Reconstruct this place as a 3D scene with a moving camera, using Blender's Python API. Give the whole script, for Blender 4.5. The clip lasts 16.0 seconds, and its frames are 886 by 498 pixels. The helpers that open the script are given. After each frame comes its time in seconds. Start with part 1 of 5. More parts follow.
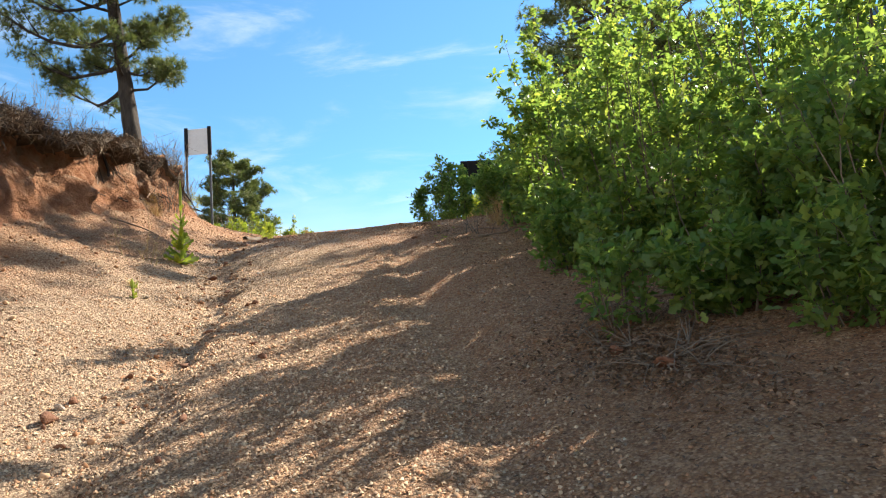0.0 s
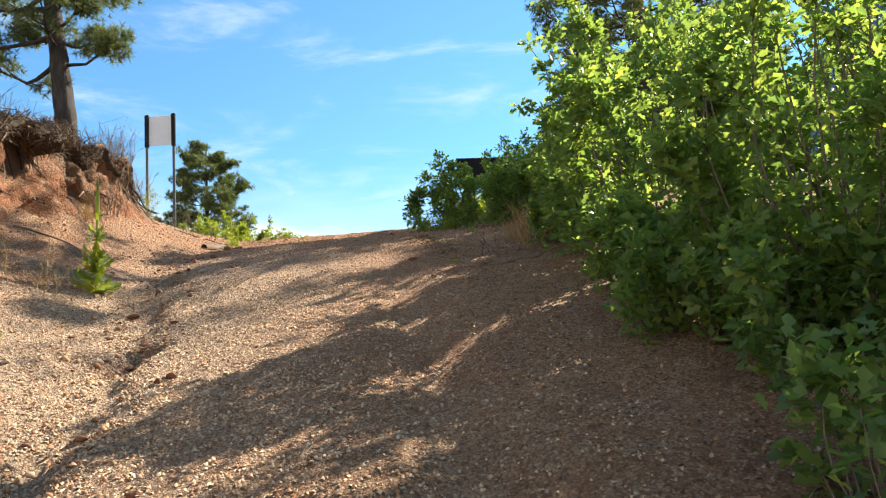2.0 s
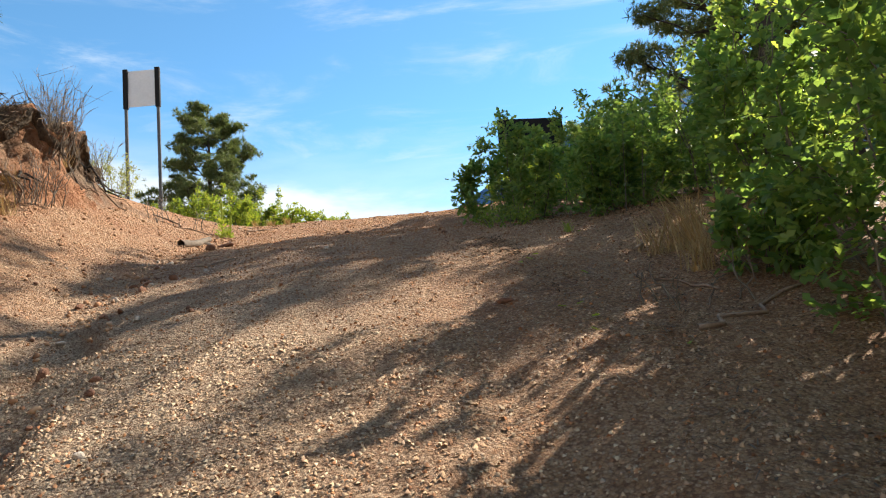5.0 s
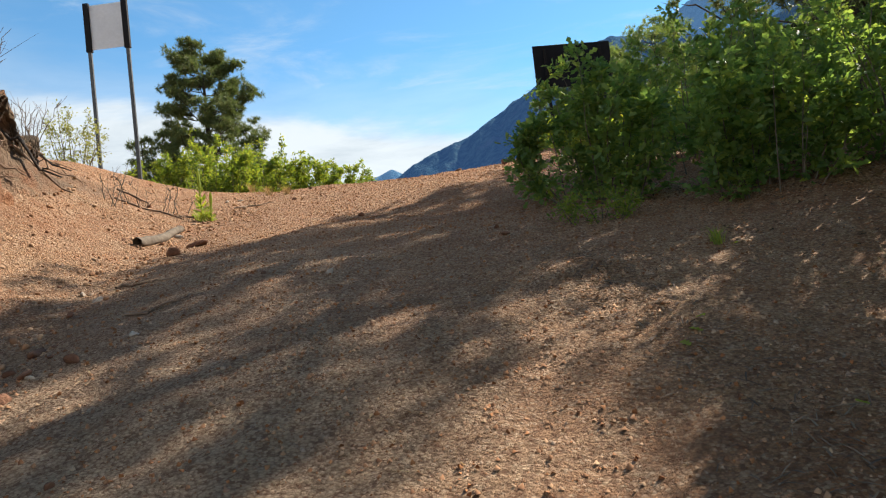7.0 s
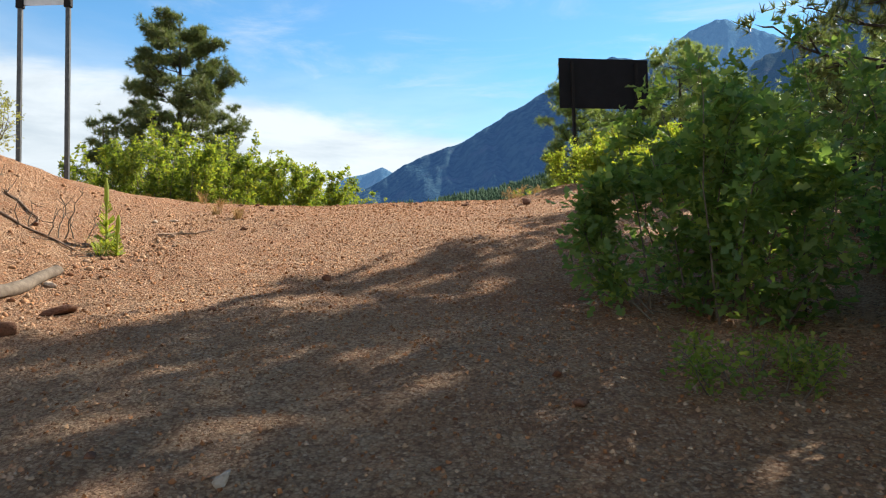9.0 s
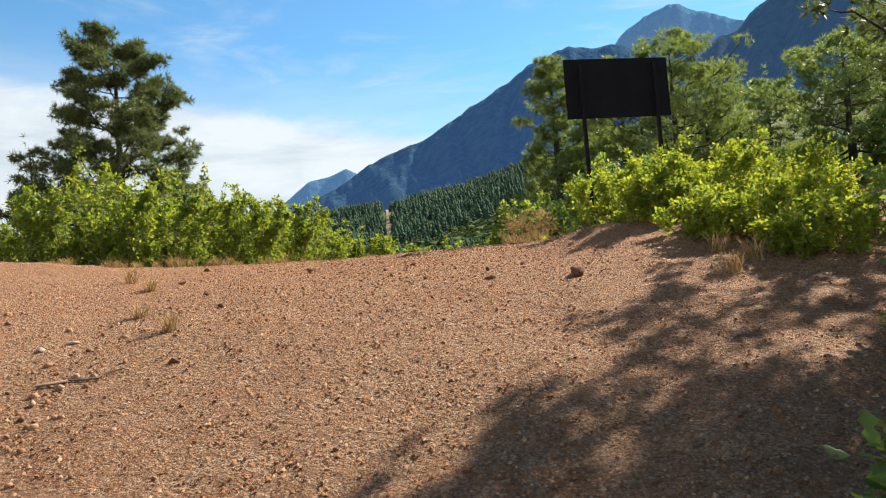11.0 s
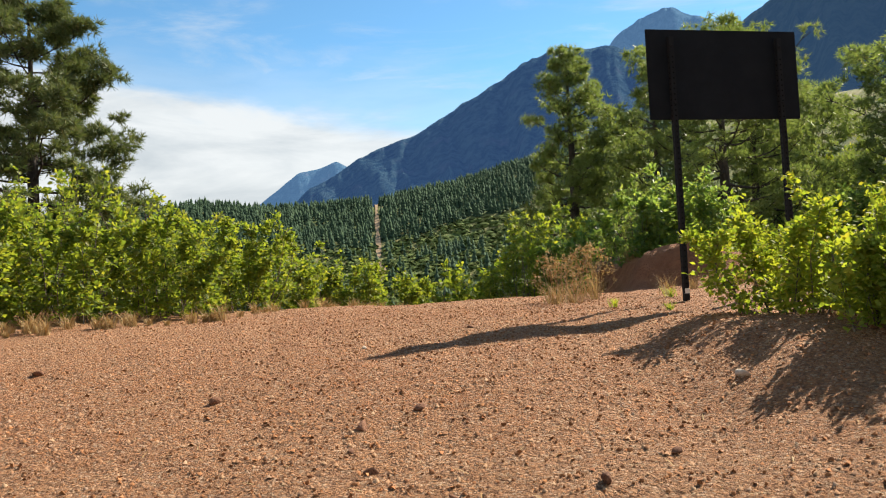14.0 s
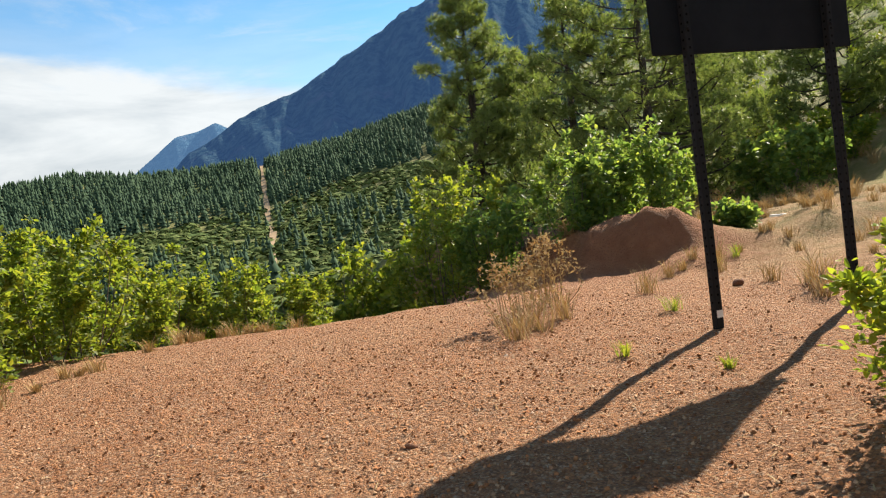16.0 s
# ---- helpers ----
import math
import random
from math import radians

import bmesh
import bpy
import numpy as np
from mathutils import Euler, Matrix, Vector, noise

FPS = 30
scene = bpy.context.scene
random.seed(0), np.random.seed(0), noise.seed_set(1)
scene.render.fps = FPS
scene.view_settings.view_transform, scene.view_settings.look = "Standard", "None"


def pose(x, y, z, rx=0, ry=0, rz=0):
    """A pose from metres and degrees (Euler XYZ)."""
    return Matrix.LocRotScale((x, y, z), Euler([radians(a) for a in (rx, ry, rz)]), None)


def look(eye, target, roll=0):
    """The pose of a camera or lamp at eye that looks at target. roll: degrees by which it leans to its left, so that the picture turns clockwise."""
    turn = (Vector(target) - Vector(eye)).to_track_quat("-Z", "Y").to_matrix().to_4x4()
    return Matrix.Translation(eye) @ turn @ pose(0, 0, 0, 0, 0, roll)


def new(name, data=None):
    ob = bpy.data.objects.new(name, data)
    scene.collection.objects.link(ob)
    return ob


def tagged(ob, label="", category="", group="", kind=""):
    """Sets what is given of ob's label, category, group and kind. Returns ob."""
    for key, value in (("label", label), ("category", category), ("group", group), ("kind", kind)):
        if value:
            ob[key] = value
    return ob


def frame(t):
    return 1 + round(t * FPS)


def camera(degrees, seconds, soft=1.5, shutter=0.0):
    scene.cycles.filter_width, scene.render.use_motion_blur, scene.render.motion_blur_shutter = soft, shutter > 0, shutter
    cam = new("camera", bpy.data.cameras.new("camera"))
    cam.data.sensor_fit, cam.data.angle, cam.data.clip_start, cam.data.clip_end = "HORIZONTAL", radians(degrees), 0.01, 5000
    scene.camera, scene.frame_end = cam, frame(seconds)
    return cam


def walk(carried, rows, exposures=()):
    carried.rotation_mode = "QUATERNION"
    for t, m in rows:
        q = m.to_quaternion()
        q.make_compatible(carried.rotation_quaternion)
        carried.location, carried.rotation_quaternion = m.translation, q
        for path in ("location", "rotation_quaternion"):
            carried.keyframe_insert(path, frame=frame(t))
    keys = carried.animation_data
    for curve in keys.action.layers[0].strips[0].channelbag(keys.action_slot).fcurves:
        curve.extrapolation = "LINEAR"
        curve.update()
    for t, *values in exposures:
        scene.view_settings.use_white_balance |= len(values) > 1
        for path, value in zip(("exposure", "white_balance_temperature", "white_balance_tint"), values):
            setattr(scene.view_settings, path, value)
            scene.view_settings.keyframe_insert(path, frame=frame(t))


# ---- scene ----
cam = camera(61.6, 16.0, 1.15)
PATH = [
    (0, (0.439, 0.01, 2.257), (0.375, 1.969, 2.654), -5.5),
    (0.5, (0.387, 0.647, 2.451), (0.288, 2.626, 2.722), -6.5),
    (1, (0.285, 1.258, 2.67), (0.225, 3.241, 2.918), -5.8),
    (1.5, (0.233, 1.828, 2.84), (0.166, 3.802, 3.151), -6.0),
    (2, (0.155, 2.35, 3.063), (0.131, 4.312, 3.447), -4.8),
    (2.5, (0.1, 2.936, 3.236), (-0.074, 4.878, 3.68), -3.6),
    (3, (-0.065, 3.482, 3.473), (-0.209, 5.429, 3.906), 2.6),
    (3.5, (-0.151, 3.998, 3.652), (-0.293, 5.947, 4.075), -2.4),
    (4, (-0.352, 4.473, 3.844), (-0.416, 6.431, 4.247), -4.1),
    (4.2, (-0.366, 4.702, 3.884), (-0.415, 6.662, 4.278), -5.5),
    (6.3, (-0.558, 7.168, 4.858), (-0.684, 9.161, 4.979), -3.4),
    (6.5, (-0.571, 7.43, 4.935), (-0.699, 9.422, 5.063), -4.8),
    (7, (-0.768, 8.031, 5.144), (-0.911, 10.024, 5.243), -6.5),
    (7.5, (-0.773, 8.655, 5.298), (-0.89, 10.651, 5.344), -10.3),
    (8, (-0.852, 9.223, 5.519), (-0.945, 11.221, 5.551), -10.7),
    (8.5, (-0.846, 9.794, 5.658), (-0.919, 11.792, 5.662), -9.4),
    (9, (-1.048, 10.431, 5.869), (-1.144, 12.426, 5.974), -1.0),
    (9.5, (-1.159, 11.02, 6.045), (-1.23, 13.011, 6.218), -2.1),
    (10, (-1.361, 11.571, 6.289), (-1.413, 13.562, 6.473), -3.9),
    (10.2, (-1.406, 11.764, 6.394), (-1.416, 13.758, 6.55), -4.5),
    (12.3, (-1.6, 14.268, 7.136), (-1.618, 16.266, 7.21), -4.8),
    (12.5, (-1.611, 14.459, 7.145), (-1.616, 16.457, 7.246), -4.6),
    (13, (-1.666, 15.256, 7.311), (-1.67, 17.255, 7.375), -3.8),
    (13.5, (-1.7, 15.973, 7.501), (-1.666, 17.971, 7.598), 0.6),
    (14, (-1.761, 16.644, 7.661), (-1.743, 18.643, 7.741), -2.9),
    (14.5, (-1.703, 17.452, 7.837), (-1.653, 19.451, 7.809), -4.4),
    (14.6, (-1.706, 17.658, 7.855), (-1.672, 19.657, 7.812), -4.1),
    (15, (-1.714, 18.208, 8.003), (-1.646, 20.203, 7.885), -4.5),
    (15.5, (-1.727, 18.979, 8.128), (-1.609, 20.975, 8.074), -4.7),
    (16, (-1.744, 19.522, 8.256), (-1.454, 21.5, 8.187), -7.1),
]
walk(cam, [(t, look(e, a, r)) for t, e, a, r in PATH], [(0, 1.62, 6750, 10), (0.5, 1.45, 6750, 10), (1, 1.7, 6750, 10), (1.5, 1.55, 6750, 10), (2, 1.65, 6750, 10), (2.5, 1.35, 6750, 10), (3, 1.54, 6750, 10), (4, 1.52, 6750, 10), (6.5, 1.22, 6700, 10), (7, 1.18, 6700, 10), (8, 1.3, 6650, 10), (10, 1.2, 6650, 10), (12.5, 1.16, 6850, 11), (14.5, 1.12, 7050, 12), (16, 1.17, 7050, 12)])

# ---- light ----
SUN_AZ, SUN_EL = 47.8, 38.0
sun_dir = Vector((math.sin(radians(SUN_AZ)) * math.cos(radians(SUN_EL)), math.cos(radians(SUN_AZ)) * math.cos(radians(SUN_EL)), math.sin(radians(SUN_EL))))
sun = new("sun", bpy.data.lights.new("sun", "SUN"))
sun.data.energy, sun.data.angle, sun.data.color = 5.0, radians(0.53), (1.0, 0.93, 0.82)
sun.matrix_world = look(sun_dir * 100, (0, 0, 0))

world = bpy.data.worlds.new("world")
scene.world = world
world.use_nodes = True


def node(tree, kind, where=None, **values):
    n = tree.nodes.new(kind)
    for key, value in values.items():
        n.inputs[key.replace("_", " ")].default_value = value
    return n


def math_node(tree, op, a, b=0.0, clamp=False):
    n = tree.nodes.new("ShaderNodeMath")
    n.operation, n.use_clamp = op, clamp
    for i, v in enumerate((a, b)):
        if isinstance(v, (int, float)):
            n.inputs[i].default_value = v
        else:
            tree.links.new(v, n.inputs[i])
    return n.outputs[0]


def ramp_of(tree, fac, stops, mode="LINEAR"):
    n = tree.nodes.new("ShaderNodeValToRGB")
    n.color_ramp.interpolation = mode
    while len(n.color_ramp.elements) < len(stops):
        n.color_ramp.elements.new(0.5)
    for e, (at, c) in zip(n.color_ramp.elements, stops):
        e.position = at
        e.color = (c, c, c, 1) if isinstance(c, (int, float)) else (*c, 1)
    tree.links.new(fac, n.inputs[0])
    return n.outputs[0]


def mix_rgb(tree, fac, a, b, mode="MIX"):
    n = tree.nodes.new("ShaderNodeMix")
    n.data_type, n.blend_type = "RGBA", mode
    for i, v in ((0, fac), (6, a), (7, b)):
        if isinstance(v, (int, float)):
            n.inputs[i].default_value = v
        elif isinstance(v, tuple):
            n.inputs[i].default_value = (*v, 1)
        else:
            tree.links.new(v, n.inputs[i])
    return n.outputs[2]


def noise_of(tree, vec, scale, detail=4.0, rough=0.55, distort=0.0):
    n = tree.nodes.new("ShaderNodeTexNoise")
    n.inputs["Scale"].default_value, n.inputs["Detail"].default_value = scale, detail
    n.inputs["Roughness"].default_value, n.inputs["Distortion"].default_value = rough, distort
    if vec is not None:
        tree.links.new(vec, n.inputs["Vector"])
    return n.outputs[0]


def mapped(tree, vec, scale=(1, 1, 1), turn=(0, 0, 0)):
    n = tree.nodes.new("ShaderNodeMapping")
    n.inputs["Scale"].default_value, n.inputs["Rotation"].default_value = scale, turn
    tree.links.new(vec, n.inputs["Vector"])
    return n.outputs[0]


def make_sky():
    t = world.node_tree
    t.nodes.clear()
    sky = t.nodes.new("ShaderNodeTexSky")
    sky.sky_type, sky.sun_disc = "NISHITA", False
    sky.sun_elevation, sky.sun_rotation = radians(SUN_EL), radians(SUN_AZ)
    sky.altitude, sky.air_density, sky.dust_density, sky.ozone_density = 2100, 1.1, 0.15, 2.2
    co = t.nodes.new("ShaderNodeTexCoord").outputs["Generated"]
    sep = t.nodes.new("ShaderNodeSeparateXYZ")
    t.links.new(co, sep.inputs[0])
    z = sep.outputs["Z"]
    n1 = noise_of(t, mapped(t, co, (2.0, 2.0, 9.0), (0, 0.10, 0)), 1.6, 6, 0.6, 0.3)
    # toward -y, unseen, the cloud bank is raised to add neutral fill light
    low = math_node(t, "SUBTRACT", math_node(t, "ADD", z, math_node(t, "ADD", math_node(t, "MULTIPLY", sep.outputs["X"], 0.16), math_node(t, "MULTIPLY", math_node(t, "SUBTRACT", math_node(t, "MINIMUM", sep.outputs["Y"], 0.8), 0.8), 0.30))), math_node(t, "MULTIPLY", math_node(t, "SUBTRACT", n1, 0.5), 0.16))
    bank = ramp_of(t, low, [(0.0, 1.0), (0.165, 0.95), (0.215, 0.25), (0.30, 0.0)], "EASE")
    n2 = noise_of(t, mapped(t, co, (1.5, 3.0, 8.0), (0, 0.35, 0.3)), 2.1, 8, 0.62, 0.5)
    wisp = ramp_of(t, n2, [(0.50, 0.0), (0.84, 0.65)], "EASE")
    cloud = math_node(t, "MAXIMUM", bank, wisp)
    up = ramp_of(t, z, [(0.49, 0.0), (0.5, 1.0)])
    bg = t.nodes.new("ShaderNodeBackground")
    bg.inputs["Strength"].default_value = 0.092
    tint = mix_rgb(t, 1.0, sky.outputs[0], (0.58, 0.92, 0.98), "MULTIPLY")
    n3 = noise_of(t, mapped(t, co, (1.5, 1.5, 6.0), (0, 0.12, 0)), 3.0, 6, 0.6, 0.4)
    white = mix_rgb(t, ramp_of(t, n3, [(0.30, 0.0), (0.62, 1.0)]), (2.9, 3.35, 3.75), (4.3, 4.7, 5.0))
    t.links.new(mix_rgb(t, cloud, tint, white), bg.inputs["Color"])
    out = t.nodes.new("ShaderNodeOutputWorld")
    t.links.new(bg.outputs[0], out.inputs[0])


make_sky()


# ---- materials ----
def material(name, rough=0.85, spec=0.3):
    m = bpy.data.materials.new(name)
    m.use_nodes = True
    b = m.node_tree.nodes["Principled BSDF"]
    b.inputs["Roughness"].default_value = rough
    b.inputs["Specular IOR Level"].default_value = spec
    return m, m.node_tree, b


def bump(t, b, height, strength, distance):
    n = t.nodes.new("ShaderNodeBump")
    n.inputs["Strength"].default_value, n.inputs["Distance"].default_value = strength, distance
    t.links.new(height, n.inputs["Height"])
    t.links.new(n.outputs[0], b.inputs["Normal"])


def world_co(t):
    return t.nodes.new("ShaderNodeNewGeometry").outputs["Position"]


def soil_material():
    m, t, b = material("red_gravel_soil", 0.95, 0.15)
    p = world_co(t)
    sep = t.nodes.new("ShaderNodeSeparateXYZ")
    t.links.new(p, sep.inputs[0])
    big = noise_of(t, p, 0.55, 5, 0.6)
    mid = noise_of(t, p, 5.0, 5, 0.65)
    fine = noise_of(t, p, 55.0, 4, 0.7)
    red, tan, pale = (0.375, 0.178, 0.088), (0.485, 0.285, 0.155), (0.58, 0.42, 0.27)
    c = mix_rgb(t, ramp_of(t, big, [(0.38, 0.0), (0.62, 1.0)]), red, tan)
    c = mix_rgb(t, math_node(t, "MULTIPLY", ramp_of(t, mid, [(0.42, 0.0), (0.68, 1.0)]), 0.55), c, pale)
    # washed, yellower gravel low down beside the gully
    wash = math_node(t, "MULTIPLY", ramp_of(t, math_node(t, "MULTIPLY", math_node(t, "ADD", sep.outputs["X"], 0.3), -0.35), [(0.0, 0.0), (0.55, 1.0)]),
                     ramp_of(t, math_node(t, "MULTIPLY", sep.outputs["Y"], 0.05), [(0.45, 1.0), (0.75, 0.0)]))
    wash = math_node(t, "MULTIPLY", wash, ramp_of(t, math_node(t, "MULTIPLY", math_node(t, "ADD", sep.outputs["X"], 4.3), 0.5), [(0.15, 0.0), (0.65, 1.0)]))
    c = mix_rgb(t, math_node(t, "MULTIPLY", wash, 0.72), c, (0.62, 0.495, 0.345))
    # redder earth on the crest
    crest = ramp_of(t, math_node(t, "MULTIPLY", sep.outputs["Y"], 0.02), [(0.30, 0.0), (0.42, 1.0)])
    c = mix_rgb(t, math_node(t, "MULTIPLY", crest, 0.6), c, (0.515, 0.215, 0.086))
    # crumbs of gravel, each cell its own shade
    vor = t.nodes.new("ShaderNodeTexVoronoi")
    vor.inputs["Scale"].default_value = 75.0
    t.links.new(p, vor.inputs["Vector"])
    cell = t.nodes.new("ShaderNodeSeparateColor")
    t.links.new(vor.outputs["Color"], cell.inputs[0])
    crumb = noise_of(t, p, 21.0, 10, 0.82)
    c = mix_rgb(t, math_node(t, "MULTIPLY", ramp_of(t, cell.outputs[0], [(0.60, 0.0), (0.95, 1.0)]), 0.75), c, (0.62, 0.45, 0.30))
    c = mix_rgb(t, math_node(t, "MULTIPLY", ramp_of(t, cell.outputs[1], [(0.60, 0.0), (0.95, 1.0)]), 0.75), c, (0.17, 0.078, 0.045))
    # hollows of the crumb relief darkened, shade put into the colour
    c = mix_rgb(t, math_node(t, "MULTIPLY", ramp_of(t, crumb, [(0.38, 1.0), (0.50, 0.0)]), 0.75), c, (0.18, 0.082, 0.042))
    # gaps between grains darkened too, as their small shadows
    c = mix_rgb(t, ramp_of(t, vor.outputs["Distance"], [(0.42, 0.0), (0.66, 0.5)]), c, (0.20, 0.115, 0.07))
    # thin dry grass and weeds over the ground past the sign
    side = math_node(t, "MULTIPLY", ramp_of(t, math_node(t, "MULTIPLY", math_node(t, "ADD", sep.outputs["X"], math_node(t, "MULTIPLY", mid, 1.5)), 0.1), [(0.24, 0.0), (0.42, 1.0)]),
                     ramp_of(t, math_node(t, "MULTIPLY", sep.outputs["Y"], 0.02), [(0.48, 0.0), (0.58, 1.0)]))
    cover = mix_rgb(t, ramp_of(t, noise_of(t, p, 1.3, 5, 0.7), [(0.42, 0.0), (0.60, 1.0)]), (0.40, 0.27, 0.14), (0.16, 0.16, 0.06))
    c = mix_rgb(t, math_node(t, "MULTIPLY", side, 0.7), c, cover)
    hill = math_node(t, "MULTIPLY", ramp_of(t, math_node(t, "MULTIPLY", math_node(t, "ADD", sep.outputs["X"], math_node(t, "MULTIPLY", mid, 2.0)), 0.05), [(0.48, 0.0), (0.62, 1.0)]),
                     ramp_of(t, math_node(t, "MULTIPLY", sep.outputs["Y"], 0.02), [(0.52, 0.0), (0.66, 1.0)]))
    meadow = mix_rgb(t, ramp_of(t, noise_of(t, p, 0.7, 6, 0.7), [(0.40, 0.0), (0.60, 1.0)]), (0.17, 0.20, 0.06), (0.40, 0.31, 0.15))
    c = mix_rgb(t, math_node(t, "MULTIPLY", hill, 0.9), c, meadow)
    # raw red earth, shade painted in, on steep cuts; dark humus on bank top
    nrm = t.nodes.new("ShaderNodeSeparateXYZ")
    t.links.new(t.nodes.new("ShaderNodeNewGeometry").outputs["Normal"], nrm.inputs[0])
    steep = ramp_of(t, nrm.outputs["Z"], [(0.55, 0.85), (0.86, 0.0)])
    c = mix_rgb(t, steep, c, mix_rgb(t, ramp_of(t, mid, [(0.35, 0.0), (0.65, 1.0)]), (0.22, 0.088, 0.042), (0.38, 0.18, 0.092)))
    rim = math_node(t, "ADD", math_node(t, "MULTIPLY", sep.outputs["X"], -1.0), math_node(t, "MULTIPLY", mid, 0.9))
    humus = math_node(t, "MULTIPLY", ramp_of(t, math_node(t, "MULTIPLY", rim, 0.1), [(0.56, 0.0), (0.595, 1.0)]), ramp_of(t, math_node(t, "MULTIPLY", sep.outputs["Y"], 0.04), [(0.64, 1.0), (0.70, 0.0)]))
    c = mix_rgb(t, math_node(t, "MULTIPLY", humus, 0.85), c, mix_rgb(t, fine, (0.10, 0.07, 0.05), (0.26, 0.19, 0.13)))
    # freshly dug red subsoil on the heap past the sign, its shade painted in
    away = t.nodes.new("ShaderNodeVectorMath")
    away.operation = "DISTANCE"
    away.inputs[1].default_value = (2.5, 29.2, 7.9)
    t.links.new(p, away.inputs[0])
    heap = ramp_of(t, math_node(t, "MULTIPLY", math_node(t, "ADD", away.outputs["Value"], math_node(t, "MULTIPLY", mid, 1.0)), 0.2), [(0.34, 0.75), (0.52, 0.0)])
    c = mix_rgb(t, heap, c, mix_rgb(t, mid, (0.20, 0.085, 0.046), (0.40, 0.185, 0.10)))
    far = ramp_of(t, math_node(t, "MULTIPLY", sep.outputs["Y"], 0.005), [(0.19, 0.0), (0.30, 1.0)])
    g1 = noise_of(t, p, 0.09, 6, 0.65)
    green = mix_rgb(t, ramp_of(t, g1, [(0.40, 0.0), (0.60, 1.0)]), (0.055, 0.095, 0.022), (0.20, 0.19, 0.075))
    c = mix_rgb(t, far, c, green)
    t.links.new(c, b.inputs["Base Color"])
    # relief in metres: grains, pebbles and scattered larger lumps
    grain = math_node(t, "MULTIPLY", vor.outputs["Distance"], -0.020)
    lump = t.nodes.new("ShaderNodeTexVoronoi")
    lump.inputs["Scale"].default_value = 27.0
    t.links.new(p, lump.inputs["Vector"])
    sparse = ramp_of(t, mid, [(0.40, 0.25), (0.62, 1.0)])
    pebble = math_node(t, "MULTIPLY", math_node(t, "MULTIPLY", lump.outputs["Distance"], -0.045), sparse)
    h = math_node(t, "ADD", math_node(t, "MULTIPLY", crumb, 0.055), math_node(t, "ADD", grain, pebble))
    bump(t, b, h, 1.0, 1.0)
    return m


def island_material(name, colours, rough=0.6, translucent=0.0, spec=0.3, scale=0.0, tint=(2.2, 2.05, 0.75)):
    m, t, b = material(name, rough, spec)
    geo = t.nodes.new("ShaderNodeNewGeometry")
    stops = [(i / max(1, len(colours) - 1), c) for i, c in enumerate(colours)]
    c = ramp_of(t, geo.outputs["Random Per Island"], stops)
    if scale:
        n = noise_of(t, geo.outputs["Position"], scale, 3)
        c = mix_rgb(t, 0.35, c, mix_rgb(t, n, (0.25, 0.25, 0.25), (1.0, 1.0, 1.0)), "MULTIPLY")
    t.links.new(c, b.inputs["Base Color"])
    if translucent:
        tr = t.nodes.new("ShaderNodeBsdfTranslucent")
        t.links.new(mix_rgb(t, 1.0, c, tint, "MULTIPLY"), tr.inputs["Color"])
        mx = t.nodes.new("ShaderNodeMixShader")
        mx.inputs[0].default_value = translucent
        t.links.new(b.outputs[0], mx.inputs[1])
        t.links.new(tr.outputs[0], mx.inputs[2])
        t.links.new(mx.outputs[0], t.nodes["Material Output"].inputs[0])
    return m


def plain_material(name, a, c2, scale, rough=0.8, spec=0.3, bumpy=0.0, stretch=(1, 1, 1), metal=0.0):
    m, t, b = material(name, rough, spec)
    p = mapped(t, world_co(t), stretch)
    n = noise_of(t, p, scale, 6, 0.65)
    n2 = noise_of(t, p, scale * 9, 3, 0.6)
    c = mix_rgb(t, ramp_of(t, n, [(0.35, 0.0), (0.65, 1.0)]), a, c2)
    c = mix_rgb(t, math_node(t, "MULTIPLY", n2, 0.35), c, tuple(v * 0.4 for v in a))
    t.links.new(c, b.inputs["Base Color"])
    b.inputs["Metallic"].default_value = metal
    if bumpy:
        bump(t, b, math_node(t, "ADD", n, math_node(t, "MULTIPLY", n2, 0.5)), 0.9, bumpy)
    return m


def mountain_material(name, a, c2, rock, haze_glow):
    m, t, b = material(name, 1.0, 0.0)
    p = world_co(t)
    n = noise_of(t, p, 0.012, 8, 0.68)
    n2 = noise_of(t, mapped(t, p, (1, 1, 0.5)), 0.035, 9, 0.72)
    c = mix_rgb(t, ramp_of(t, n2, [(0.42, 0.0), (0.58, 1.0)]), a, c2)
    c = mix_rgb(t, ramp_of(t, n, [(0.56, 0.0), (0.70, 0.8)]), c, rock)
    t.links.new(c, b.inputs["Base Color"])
    # weak bluish emission puts the distance haze into the material
    b.inputs["Emission Color"].default_value = (*haze_glow, 1)
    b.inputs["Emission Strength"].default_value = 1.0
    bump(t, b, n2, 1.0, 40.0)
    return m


SOIL = soil_material()
BARK = plain_material("pine_bark", (0.042, 0.037, 0.034), (0.100, 0.086, 0.075), 11.0, 0.95, 0.1, 0.06, (1, 1, 0.25))
TWIG = plain_material("grey_twig", (0.11, 0.085, 0.065), (0.22, 0.18, 0.14), 14.0, 0.9, 0.1)
ROOT = plain_material("weathered_root", (0.20, 0.13, 0.09), (0.36, 0.26, 0.19), 12.0, 0.9, 0.1, 0.01)
# brighter copy of the needles: sunlight on the crest pines put into the colour
NEEDLE_SUNLIT = island_material("sunlit_pine_needle", [(0.10, 0.15, 0.050), (0.15, 0.205, 0.070), (0.20, 0.25, 0.085), (0.12, 0.175, 0.060), (0.215, 0.23, 0.095)], 0.5, 0.42, 0.3, tint=(1.6, 1.6, 0.85))
